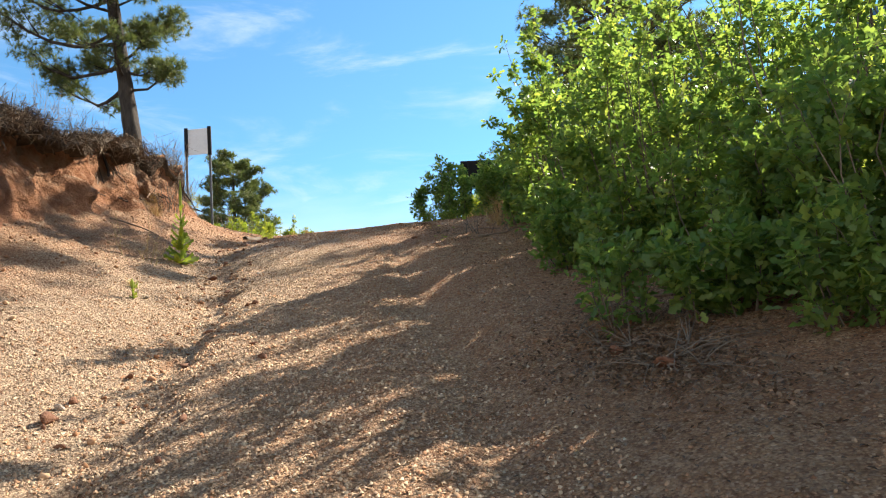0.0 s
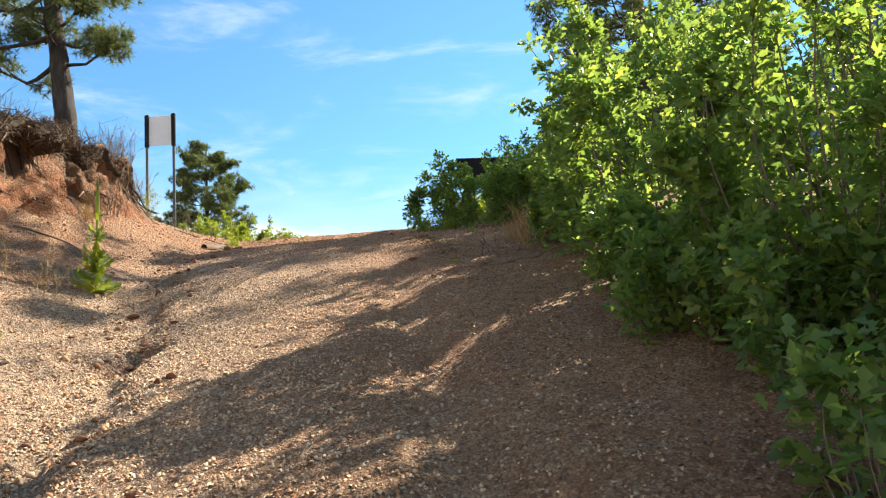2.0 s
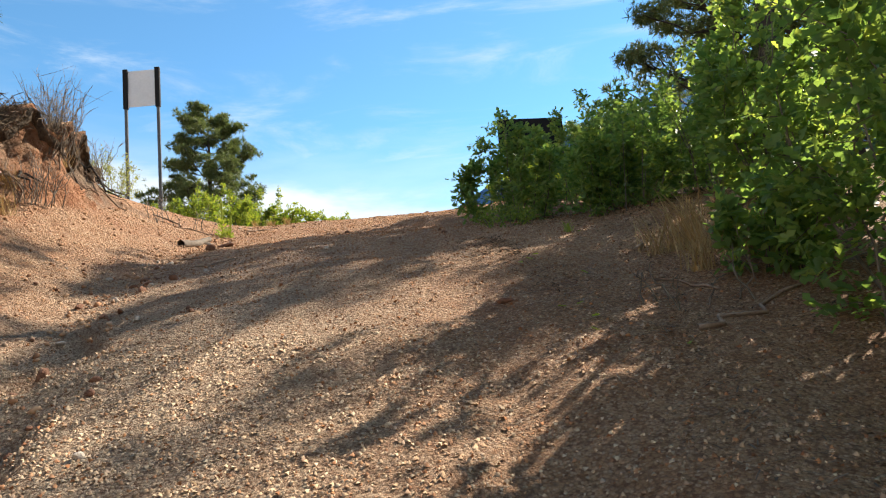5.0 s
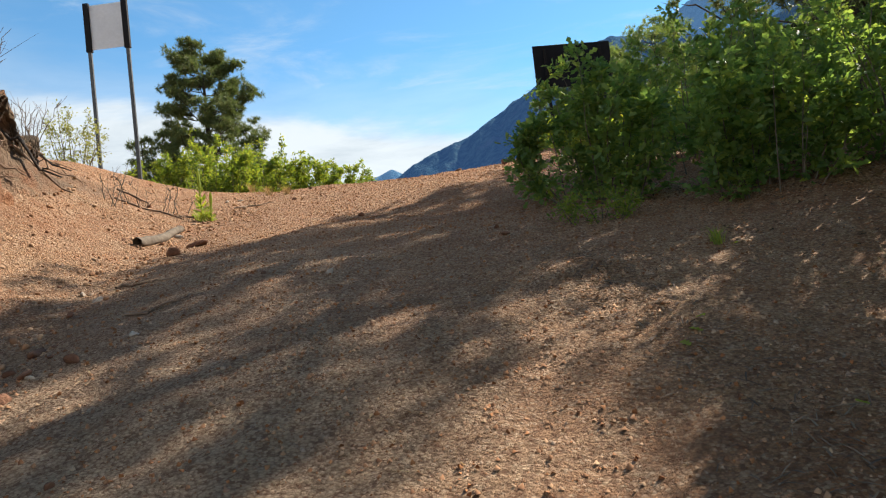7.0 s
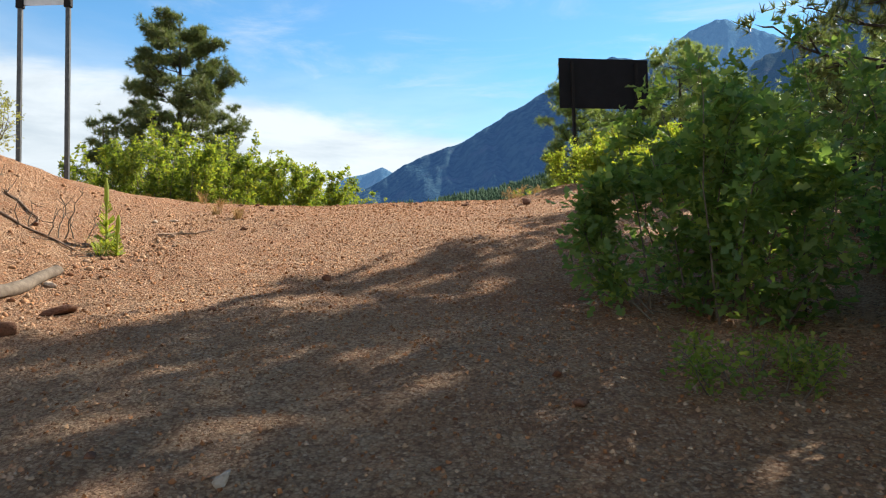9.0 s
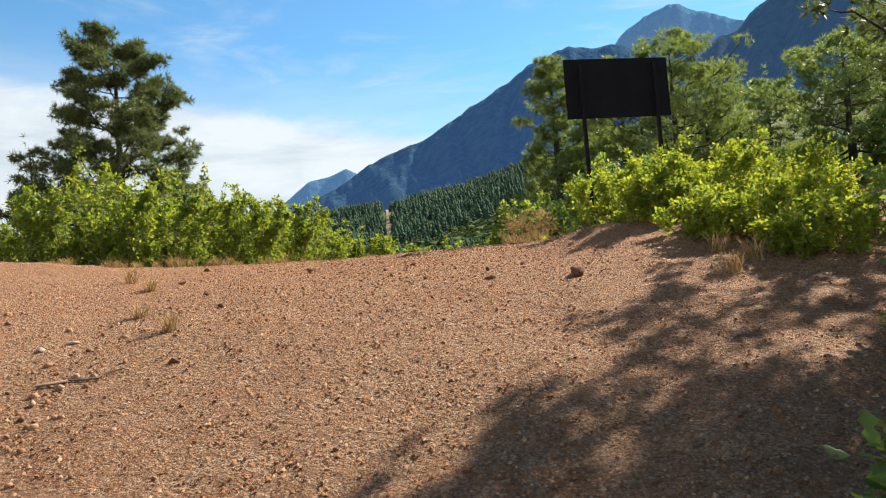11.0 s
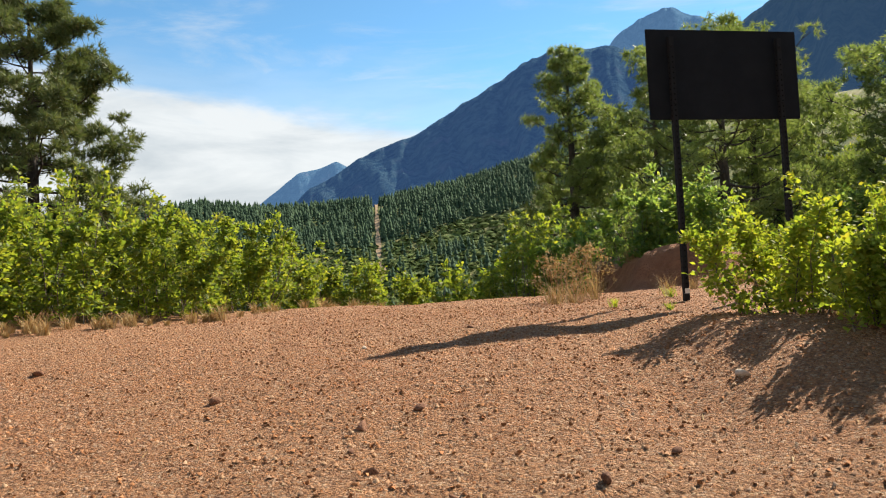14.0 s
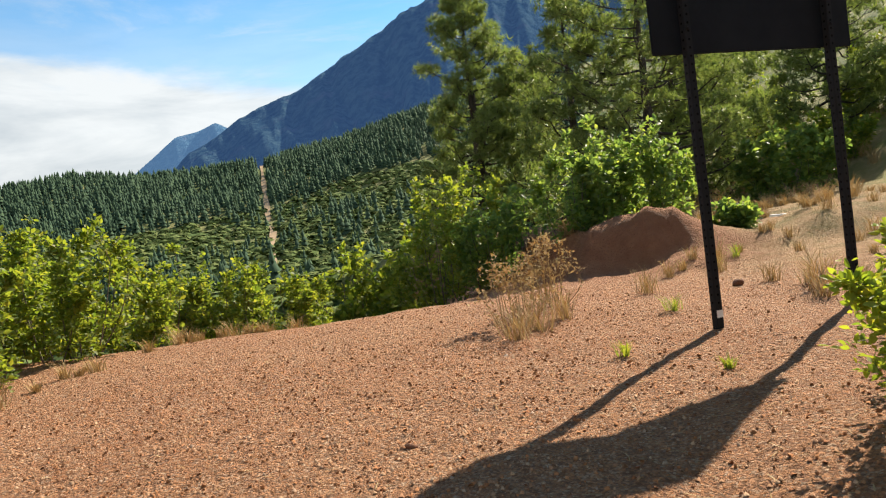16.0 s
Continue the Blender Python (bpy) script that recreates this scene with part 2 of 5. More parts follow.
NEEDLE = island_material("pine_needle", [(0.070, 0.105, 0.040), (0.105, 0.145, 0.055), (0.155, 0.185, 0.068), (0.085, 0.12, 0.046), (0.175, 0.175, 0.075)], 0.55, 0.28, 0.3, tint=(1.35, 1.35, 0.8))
OAK = island_material("oak_leaf", [(0.066, 0.128, 0.046), (0.100, 0.176, 0.058), (0.145, 0.216, 0.066), (0.082, 0.152, 0.052), (0.22, 0.28, 0.075)], 0.48, 0.55, 0.35, tint=(2.4, 2.1, 1.0))
OAK_YELLOW = island_material("oak_leaf_autumn", [(0.14, 0.21, 0.042), (0.21, 0.275, 0.048), (0.28, 0.31, 0.055), (0.17, 0.24, 0.044), (0.34, 0.31, 0.06)], 0.62, 0.50, 0.25, tint=(1.7, 1.65, 0.65))
OAK_MIX = island_material("oak_leaf_mixed", [(0.072, 0.122, 0.032), (0.13, 0.185, 0.040), (0.19, 0.225, 0.046), (0.10, 0.155, 0.036), (0.235, 0.24, 0.055)], 0.55, 0.52, 0.32)
HERB = island_material("mullein_leaf", [(0.16, 0.22, 0.06), (0.22, 0.27, 0.07), (0.30, 0.32, 0.06)], 0.7, 0.4, 0.2)
SAGE = island_material("sage_leaf", [(0.18, 0.20, 0.10), (0.26, 0.27, 0.14), (0.14, 0.17, 0.07)], 0.7, 0.35, 0.2)
STRAW = island_material("dry_grass", [(0.38, 0.27, 0.13), (0.48, 0.36, 0.18), (0.30, 0.20, 0.10), (0.42, 0.26, 0.10)], 0.8, 0.2, 0.2, tint=(1.2, 1.1, 0.9))
TURF_BLADE = island_material("turf_blade", [(0.07, 0.05, 0.038), (0.11, 0.08, 0.055), (0.17, 0.125, 0.085), (0.09, 0.065, 0.045), (0.24, 0.18, 0.12)], 0.9, 0.0, 0.1)
LITTER = island_material("leaf_litter", [(0.10, 0.066, 0.046), (0.15, 0.10, 0.068), (0.22, 0.15, 0.095), (0.07, 0.048, 0.036)], 0.85, 0.0, 0.2)
TURF = plain_material("matted_turf", (0.055, 0.042, 0.032), (0.13, 0.095, 0.065), 16.0, 0.95, 0.1, 0.03)
STONE = island_material("gravel_stone", [(0.28, 0.135, 0.070), (0.37, 0.205, 0.112), (0.46, 0.30, 0.18), (0.33, 0.17, 0.09), (0.20, 0.095, 0.05), (0.40, 0.28, 0.19)], 0.95, 0.0, 0.1)
PALE_GRAVEL = island_material("pale_gravel", [(0.42, 0.285, 0.175), (0.48, 0.345, 0.22), (0.54, 0.41, 0.275), (0.34, 0.215, 0.125), (0.45, 0.315, 0.195)], 0.95, 0.0, 0.1)
CRUMB = island_material("earth_crumb", [(0.25, 0.105, 0.047), (0.33, 0.146, 0.066), (0.39, 0.185, 0.085), (0.21, 0.088, 0.042), (0.36, 0.17, 0.078)], 0.95, 0.0, 0.1)
ROCK = plain_material("red_rock", (0.13, 0.058, 0.034), (0.27, 0.135, 0.08), 9.0, 0.9, 0.2, 0.02)
PALE_ROCK = plain_material("pale_rock", (0.40, 0.31, 0.23), (0.56, 0.47, 0.38), 9.0, 0.9, 0.2, 0.02)
BLACK = plain_material("black_sign_back", (0.008, 0.009, 0.012), (0.013, 0.014, 0.018), 3.0, 0.75, 0.15)
POST = plain_material("dark_steel_post", (0.010, 0.010, 0.012), (0.016, 0.016, 0.017), 20.0, 0.75, 0.2)
GREYPOST = plain_material("galvanised_post", (0.06, 0.065, 0.07), (0.11, 0.115, 0.12), 20.0, 0.5, 0.5, metal=0.4)
SIGN_GREY = plain_material("grey_sign_sheet", (0.70, 0.72, 0.76), (0.76, 0.78, 0.82), 2.0, 0.5, 0.4, metal=0.2)
HOLE = plain_material("dark_hole", (0.006, 0.006, 0.006), (0.01, 0.01, 0.01), 5.0, 1.0, 0.0)
WHITE = plain_material("white_paper", (0.75, 0.75, 0.73), (0.82, 0.82, 0.8), 5.0, 0.8, 0.2)
CONIFER = island_material("far_conifer", [(0.032, 0.060, 0.038), (0.044, 0.078, 0.046), (0.058, 0.096, 0.052), (0.038, 0.068, 0.042)], 0.9, 0.0, 0.05)
SCRUB = island_material("far_scrub", [(0.085, 0.125, 0.042), (0.115, 0.16, 0.05), (0.15, 0.18, 0.06), (0.10, 0.14, 0.045)], 0.9, 0.0, 0.05)
TRACK = plain_material("track_dirt", (0.34, 0.25, 0.16), (0.44, 0.33, 0.22), 0.4, 1.0, 0.0)
# bluish tones and the last colour, an emission, stand in for aerial haze
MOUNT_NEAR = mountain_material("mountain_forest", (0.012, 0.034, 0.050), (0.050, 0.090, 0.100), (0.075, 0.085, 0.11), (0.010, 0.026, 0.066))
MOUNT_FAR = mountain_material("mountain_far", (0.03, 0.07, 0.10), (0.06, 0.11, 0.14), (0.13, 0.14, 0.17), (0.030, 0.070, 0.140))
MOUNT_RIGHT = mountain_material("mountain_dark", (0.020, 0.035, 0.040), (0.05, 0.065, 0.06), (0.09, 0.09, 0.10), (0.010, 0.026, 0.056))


# ---- mesh tools ----
def mesh_from(name, verts, faces, mat, smooth=False):
    """A mesh from an array of points and an array (or list) of faces that all have the same number of corners."""
    verts = np.asarray(verts, np.float32)
    me = bpy.data.meshes.new(name)
    faces = np.asarray(faces, np.int32)
    n, k = faces.shape
    me.vertices.add(len(verts))
    me.vertices.foreach_set("co", verts.ravel())
    me.loops.add(n * k)
    me.loops.foreach_set("vertex_index", faces.ravel())
    me.polygons.add(n)
    me.polygons.foreach_set("loop_start", np.arange(0, n * k, k, dtype=np.int32))
    if smooth:
        me.polygons.foreach_set("use_smooth", np.ones(n, bool))
    me.update(calc_edges=True)
    me.materials.append(mat)
    return me


def put(name, me, parent=None, label="", category="", group="", kind="", at=None):
    ob = new(name, me)
    if parent is not None:
        ob.parent = parent
    if at is not None:
        ob.matrix_basis = at
    return tagged(ob, label, category, group, kind)


def thing(name, x, y, z, label, category, group="", turn=0):
    ob = new(name)
    ob.matrix_basis = pose(x, y, z, 0, 0, turn)
    ob.empty_display_size = 0.2
    return tagged(ob, label, category, group)


def part(name, bm, mat, parent=None, label="", kind=""):
    me = bpy.data.meshes.new(name)
    bm.to_mesh(me)
    bm.free()
    me.materials.append(mat)
    return put(name, me, parent, label, kind=kind)


def scatter_mesh(name, tv, tf, mats, mat, smooth=False):
    """Copies of one small template (points tv, faces tf) at an array of 3x3 turns and places, joined in one mesh."""
    turns, places = mats
    n, k = len(places), len(tv)
    v = np.einsum("nij,kj->nki", turns, np.asarray(tv)) + places[:, None, :]
    f = (np.asarray(tf)[None] + (np.arange(n) * k)[:, None, None]).reshape(-1, len(tf[0]))
    return mesh_from(name, v.reshape(-1, 3), f, mat, smooth)


def random_turns(rng, n, up_bias=0.0):
    """Turns whose z axis points at random, drawn upwards by up_bias."""
    z = rng.normal(size=(n, 3))
    z /= np.linalg.norm(z, axis=1, keepdims=True)
    z[:, 2] += up_bias
    z /= np.linalg.norm(z, axis=1, keepdims=True)
    a = rng.normal(size=(n, 3))
    x = np.cross(a, z)
    x /= np.linalg.norm(x, axis=1, keepdims=True)
    y = np.cross(z, x)
    return np.stack([x, y, z], axis=2)


def tube(points, radii, sides=7):
    """Points and quad faces of a tapered round limb along a line of points."""
    pts = np.asarray(points, float)
    n = len(pts)
    d = np.gradient(pts, axis=0)
    d /= np.linalg.norm(d, axis=1, keepdims=True) + 1e-9
    ref = np.array([0.31, 0.95, 0.07])
    a = np.cross(d, ref)
    a /= np.linalg.norm(a, axis=1, keepdims=True) + 1e-9
    b = np.cross(d, a)
    ang = np.arange(sides) * 2 * np.pi / sides
    r = np.asarray(radii, float)[:, None, None]
    v = pts[:, None, :] + r * (np.cos(ang)[None, :, None] * a[:, None, :] + np.sin(ang)[None, :, None] * b[:, None, :])
    f = []
    for i in range(n - 1):
        for j in range(sides):
            k = (j + 1) % sides
            f.append((i * sides + j, i * sides + k, (i + 1) * sides + k, (i + 1) * sides + j))
    return v.reshape(-1, 3), np.array(f)


def join(pieces):
    vs, fs, off = [], [], 0
    for v, f in pieces:
        vs.append(v)
        fs.append(f + off)
        off += len(v)
    return np.concatenate(vs), np.concatenate(fs)


def hashed(ix, iy, seed):
    h = (ix * 374761393 + iy * 668265263 + seed * 1442695041) & 0x7FFFFFFF
    h = ((h ^ (h >> 13)) * 1274126177) & 0x7FFFFFFF
    return ((h ^ (h >> 16)) & 0xFFFF) / 65535.0


def value_noise(x, y, seed=0):
    x, y = np.asarray(x, float), np.asarray(y, float)
    ix, iy = np.floor(x).astype(np.int64), np.floor(y).astype(np.int64)
    fx, fy = x - ix, y - iy
    fx, fy = fx * fx * (3 - 2 * fx), fy * fy * (3 - 2 * fy)
    a, b = hashed(ix, iy, seed), hashed(ix + 1, iy, seed)
    c, d = hashed(ix, iy + 1, seed), hashed(ix + 1, iy + 1, seed)
    return (a * (1 - fx) + b * fx) * (1 - fy) + (c * (1 - fx) + d * fx) * fy - 0.5


def fractal(x, y, seed=0, octaves=4):
    return sum(value_noise(x * 2 ** i + 17 * i, y * 2 ** i - 9 * i, seed + i) / 2 ** i for i in range(octaves))


def step(v):
    v = np.clip(v, 0, 1)
    return v * v * (3 - 2 * v)


# ---- ground ----
def gully_x(y):
    return np.interp(y, [-6, 3, 5.4, 6.1, 7.9, 9.5, 11.7, 14], [-0.9, -1.35, -1.67, -1.78, -2.2, -2.73, -3.25, -3.7]) + 0.12 * value_noise(y * 1.7, 0 * y, 5)


def bank_edge(y):
    return np.interp(y, [-6, 4, 9, 12, 14, 15.5, 17, 20, 24], [-5.0, -4.9, -5.0, -5.45, -5.3, -5.5, -6.2, -7.2, -8.5]) + 0.5 * value_noise(y * 0.8, 0 * y, 11) + 0.22 * value_noise(y * 2.6, 0 * y, 12)


def height(x, y):
    x, y = np.asarray(x, float), np.asarray(y, float)
    base = np.interp(y, [-60, 0, 4.4, 5.5, 6, 7, 8, 9.5, 10.1, 11.1, 12, 12.6, 13.8, 15.3, 16.4, 18, 18.7, 20, 22, 24, 26, 29, 34],
                     [-18, 1.0, 2.42, 2.84, 3.0, 3.36, 3.72, 4.3, 4.52, 4.86, 5.12, 5.3, 5.6, 5.92, 6.24, 6.62, 6.78, 6.95, 7.2, 7.3, 7.33, 7.3, 7.2])
    # talus and cut bank beside the trail
    top = np.interp(y, [-60, 0, 5, 9, 12, 13.3, 15.5, 17, 20, 25, 60], [-15, 4.0, 5.1, 6.2, 7.05, 7.25, 7.35, 7.45, 7.7, 7.65, 7.4])
    edge, foot = bank_edge(y), gully_x(np.minimum(y, 14)) - 0.1
    sharp = step((17.5 - y) / 2.5)
    f = np.clip((foot - x) / np.maximum(foot - edge, 0.5), 0, 1)
    soft = f ** (1.25 + 0.5 * (1 - sharp))
    cliff = step((edge - x) / 0.42 + 0.15)
    lift = (soft * (0.50 * sharp + 0.85 * (1 - sharp))) * (1 - cliff) + cliff
    z = base + np.maximum(top - base, 0) * lift
    cut = step((edge + 0.25 - x) / 0.25) * step((x - edge + 0.75) / 0.3) * sharp
    z += cut * (0.55 * fractal(x * 2.2, y * 2.6, 21, 4))
    z += 0.30 * fractal(x * 0.35, y * 0.35, 22, 3) * step((edge - 0.6 - x) / 2)
    # washed-out gully and a shallow rut
    g = gully_x(y)
    wob = 0.16 * value_noise(y * 3.1, 0 * y, 31) + 0.12 * value_noise(y * 9.0, 0 * y, 32)
    on = step((12.5 - y) / 2)
    z -= on * np.maximum(0.07 + 0.22 * value_noise(y * 2.3, 0 * y, 33) + 0.10 * value_noise(y * 7.0, x * 5, 34), 0.0) * np.exp(-((x - g - wob) / 0.10) ** 2)
    z -= on * 0.05 * np.exp(-((x - g + 0.35) / 0.4) ** 2)
    rut = np.interp(y, [0, 4.4, 6, 8, 12, 16], [0.75, 0.42, 0.05, -0.2, -0.8, -1.3])
    z -= step((13 - y) / 6) * 0.07 * np.exp(-((x - rut) / 0.22) ** 2)
    z += step((13 - y) / 6) * 0.05 * np.exp(-((x - rut - 0.75) / 0.45) ** 2)
    # shoulder on the other side, rising into the hill
    z += 0.14 * np.clip(x - 0.9, 0, 3) * step((17 - y) / 4)
    z += 0.22 * step((x + 0.7) / 1.0) * np.exp(-((y - 20.7) / 1.5) ** 2) * step((4.5 - x) / 3)
    z += 0.06 * np.clip(x - 2.0, 0, 9) * step((y - 24) / 8) * step((70 - y) / 30)
    z += 0.42 * np.clip(x - 10.5 - 0.8 * value_noise(x * 0.5, y * 0.5, 74), 0, 400) * step((y - 19) / 18) * step((260 - y) / 200) * (1 - 0.6 * step((x - 15) / 150))
    z += (0.55 + 0.30 * fractal(x * 1.1, y * 1.1, 75, 4)) * (0.45 + 0.55 * step((4.4 - x) / 1.8)) * step((x - 1.4 - 0.3 * value_noise(x, y, 71)) / 0.5) * step((y - 28.5 - 0.5 * value_noise(x * 1.7, y * 0.5, 72)) / 0.8) * step((60 - y) / 20)
    z += 0.12 * np.clip(x - 4.0, 0, 60) * step((20 - y) / 6)
    z += 0.14 * np.exp(-((x - 2.7) / 0.75) ** 2 - ((y - 28.9) / 1.0) ** 2) * (1 + 1.6 * fractal(x * 2, y * 2, 73, 3))
    # the trail drops beyond the crest
    z -= step((y - 27.0) / 28) * step((2.6 - x) / 5.0) * 10.0
    z -= step((-4.2 - x) / 8) * step((y - 26) / 24) * 3.5
    # small relief
    near = step((40 - np.abs(y - 12)) / 15)
    z += near * (0.05 * fractal(x * 0.9, y * 0.9, 41, 3) + 0.020 * fractal(x * 6, y * 6, 42, 3) + 0.012 * value_noise(x * 11, y * 11, 45))
    talus = step((g - 0.3 - x) / 0.8) * sharp
    z += talus * (1 - cliff) * 0.10 * fractal(x * 2.5, y * 2.5, 43, 3)
    # far slopes
    r = np.hypot(x, y - 15) + 1e-6
    az = np.degrees(np.arctan2(x + 1.7, y - 15))
    crest = np.interp(az, [-180, -100, -60, -22, -17, -10, -4, 1.6, 5.5, 8, 14, 40, 100, 180], [-6, -3, 3.5, 5.0, 5.4, 5.4, 5.8, 6.8, 7.7, 8.2, 9.3, 11.5, 0, -6])
    el = crest + (-3.0 - crest) * step((430 - r) / 330) - 4.0 * step((r - 430) / 250)
    farz = 8 + r * np.tan(np.radians(el)) + 0.025 * r * fractal(x * 0.012, y * 0.012, 51, 4) * step((700 - r) / 400)
    k = step((r - 38) / 70)
    k = np.where(np.abs(az) > 100, step((r - 60) / 200), k)
    return z * (1 - k) + farz * k


def grow(a, b, first, rate, limit):
    out, s = [a], first
    while abs(out[-1]) < limit:
        out.append(out[-1] + (s if b > 0 else -s))
        s *= rate
    return out[1:]


def make_ground():
    xs = sorted(grow(-7.2, -1, 0.16, 1.075, 2600)) + list(np.arange(-7.2, 3.6, 0.07)) + grow(3.6, 1, 0.12, 1.075, 2600)
    ys = sorted(grow(0.6, -1, 0.12, 1.11, 900)) + list(np.arange(0.6, 30.0, 0.078)) + grow(30.0, 1, 0.12, 1.07, 2600)
    gx, gy = np.meshgrid(np.array(xs), np.array(ys))
    gz = height(gx, gy)
    v = np.stack([gx, gy, gz], axis=2).reshape(-1, 3)
    nx, ny = len(xs), len(ys)
    i = np.arange(nx - 1)[None, :] + np.arange(ny - 1)[:, None] * nx
    f = np.stack([i, i + 1, i + nx + 1, i + nx], axis=2).reshape(-1, 4)
    put("ground", mesh_from("ground", v, f, SOIL, True), None, "red gravelly hillside with a worn dirt trail and cut bank", "ground", kind="structure")


make_ground()


def mountain(name, mat, crest, reach, depth, label, seed, rough):
    """A ridge: crest is a list of (azimuth, elevation) in degrees seen from the top of the trail."""
    az = np.arange(crest[0][0], crest[-1][0] + 0.01, 0.12)
    el = np.interp(az, [c[0] for c in crest], [c[1] for c in crest])
    k = np.linspace(0, 1, 46)
    v = []
    for u in k:
        if u < 0.8:
            r, hh = reach - depth * (0.8 - u) / 0.8, (u / 0.8) ** 1.15
        else:
            r, hh = reach + depth * (u - 0.8), 1 - (u - 0.8) * 2
        rr = np.full_like(az, r)
        gully = fractal(az * 0.55 + 3 * u, u * 2.5 + 0 * az, seed, 5)
        top = reach * np.tan(np.radians(el))
        z = -40 + (top + 48) * hh + rough * reach * gully * (0.25 + 0.75 * np.sin(np.pi * min(1, u / 0.8))) * (1 if u < 0.78 else 0.12)
        rr = rr + 0.06 * depth * fractal(az * 0.8, u * 4 + 0 * az, seed + 9, 3)
        v.append(np.stack([-1.7 + rr * np.sin(np.radians(az)), 15 + rr * np.cos(np.radians(az)), z], axis=1))
    v = np.concatenate(v)
    n, m = len(az), len(k)
    i = np.arange(n - 1)[None, :] + np.arange(m - 1)[:, None] * n
    f = np.stack([i, i + 1, i + n + 1, i + n], axis=2).reshape(-1, 4)
    put(name, mesh_from(name, v, f, mat, True), None, label, "mountain", kind="structure")


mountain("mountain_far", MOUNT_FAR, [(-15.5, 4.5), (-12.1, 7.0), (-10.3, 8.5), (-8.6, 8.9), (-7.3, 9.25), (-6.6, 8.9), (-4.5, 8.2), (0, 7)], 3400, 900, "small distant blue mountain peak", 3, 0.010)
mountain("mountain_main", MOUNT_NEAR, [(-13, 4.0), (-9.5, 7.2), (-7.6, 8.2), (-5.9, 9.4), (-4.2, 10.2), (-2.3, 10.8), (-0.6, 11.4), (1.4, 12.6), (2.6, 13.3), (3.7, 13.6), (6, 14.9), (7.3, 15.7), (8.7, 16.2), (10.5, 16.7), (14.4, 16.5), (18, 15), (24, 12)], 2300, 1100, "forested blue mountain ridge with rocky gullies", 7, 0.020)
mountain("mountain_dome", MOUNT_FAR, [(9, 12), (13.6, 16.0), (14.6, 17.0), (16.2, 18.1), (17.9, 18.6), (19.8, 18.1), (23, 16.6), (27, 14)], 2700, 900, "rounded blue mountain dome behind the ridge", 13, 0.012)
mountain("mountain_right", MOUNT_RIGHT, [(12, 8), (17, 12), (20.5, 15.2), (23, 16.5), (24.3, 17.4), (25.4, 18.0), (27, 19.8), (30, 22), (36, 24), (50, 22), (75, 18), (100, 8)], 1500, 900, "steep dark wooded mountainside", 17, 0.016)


# ---- plants ----
def ground_at(x, y):
    return float(height(np.array([x]), np.array([y]))[0])


LEAF_V = np.array([(0, 0, 0), (0, 0.33, -0.02), (0, 0.66, -0.03), (0, 1, -0.08),
                   (0.10, 0.10, 0.03), (0.27, 0.30, 0.07), (0.12, 0.40, 0.03), (0.33, 0.62, 0.08), (0.13, 0.68, 0.03), (0.20, 0.90, 0.03),
                   (-0.10, 0.10, 0.03), (-0.27, 0.30, 0.07), (-0.12, 0.40, 0.03), (-0.33, 0.62, 0.08), (-0.13, 0.68, 0.03), (-0.20, 0.90, 0.03)])
LEAF_F = [(0, 4, 1), (4, 5, 1), (5, 6, 1), (1, 6, 2), (6, 7, 2), (7, 8, 2), (2, 8, 9), (2, 9, 3),
          (0, 1, 10), (10, 1, 11), (11, 1, 12), (1, 2, 12), (12, 2, 13), (13, 2, 14), (2, 15, 14), (2, 3, 15)]
SMALL_V = np.array([(0, 0, 0), (0.26, 0.45, 0.05), (0, 1, -0.03), (-0.26, 0.45, 0.05)])
SMALL_F = [(0, 1, 2), (0, 2, 3)]


MID_V = np.array([(0, 0, 0), (0, 0.5, -0.03), (0, 1, -0.07), (0.27, 0.30, 0.07), (0.13, 0.45, 0.03), (0.31, 0.68, 0.08), (-0.27, 0.30, 0.07), (-0.13, 0.45, 0.03), (-0.31, 0.68, 0.08)])
MID_F = [(0, 3, 1), (3, 4, 1), (4, 5, 1), (5, 2, 1), (0, 1, 6), (6, 1, 7), (7, 1, 8), (8, 1, 2)]


HEDGE_V = np.array([(0, 0, 0), (0.30, 0.38, 0.07), (0.22, 0.74, 0.06), (0, 1, -0.05), (-0.24, 0.66, 0.06), (-0.29, 0.34, 0.07)])
HEDGE_F = [(0, 1, 2), (0, 2, 3), (0, 3, 4), (0, 4, 5)]


def sprays(name, rng, tips, dirs, per, reach, size, mat, parent, fine, label=""):
    """Leaves set along the ends of twigs: tips and directions of the twigs, per leaves on each."""
    n = len(tips) * per
    d = np.repeat(dirs, per, axis=0)
    u = rng.uniform(0, 1, (n, 1)) ** 0.8
    out = rng.normal(size=(n, 3)) * np.array([1, 1, 0.7])
    out /= np.linalg.norm(out, axis=1, keepdims=True)
    places = np.repeat(tips, per, axis=0) - d * reach * 1.7 * u + out * reach * rng.uniform(0.05, 0.5, (n, 1))
    y = d * 0.55 + out + np.array([0, 0, 0.12])
    y /= np.linalg.norm(y, axis=1, keepdims=True)
    z = rng.normal(size=(n, 3)) * 0.75 + np.array([0, 0, 1.0])
    x = np.cross(y, z)
    x /= np.linalg.norm(x, axis=1, keepdims=True)
    z = np.cross(x, y)
    s = size * rng.uniform(0.6, 1.25, n)
    turns = np.stack([x, y, z], axis=2) * s[:, None, None]
    tv, tf = ((SMALL_V, SMALL_F), (MID_V * np.array([0.9, 1, 1]), MID_F), (HEDGE_V, HEDGE_F), (LEAF_V * np.array([0.95, 1, 1]), LEAF_F))[int(fine)]
    return put(name, scatter_mesh(name, tv, tf, (turns, places), mat), parent, label, kind="stuff")


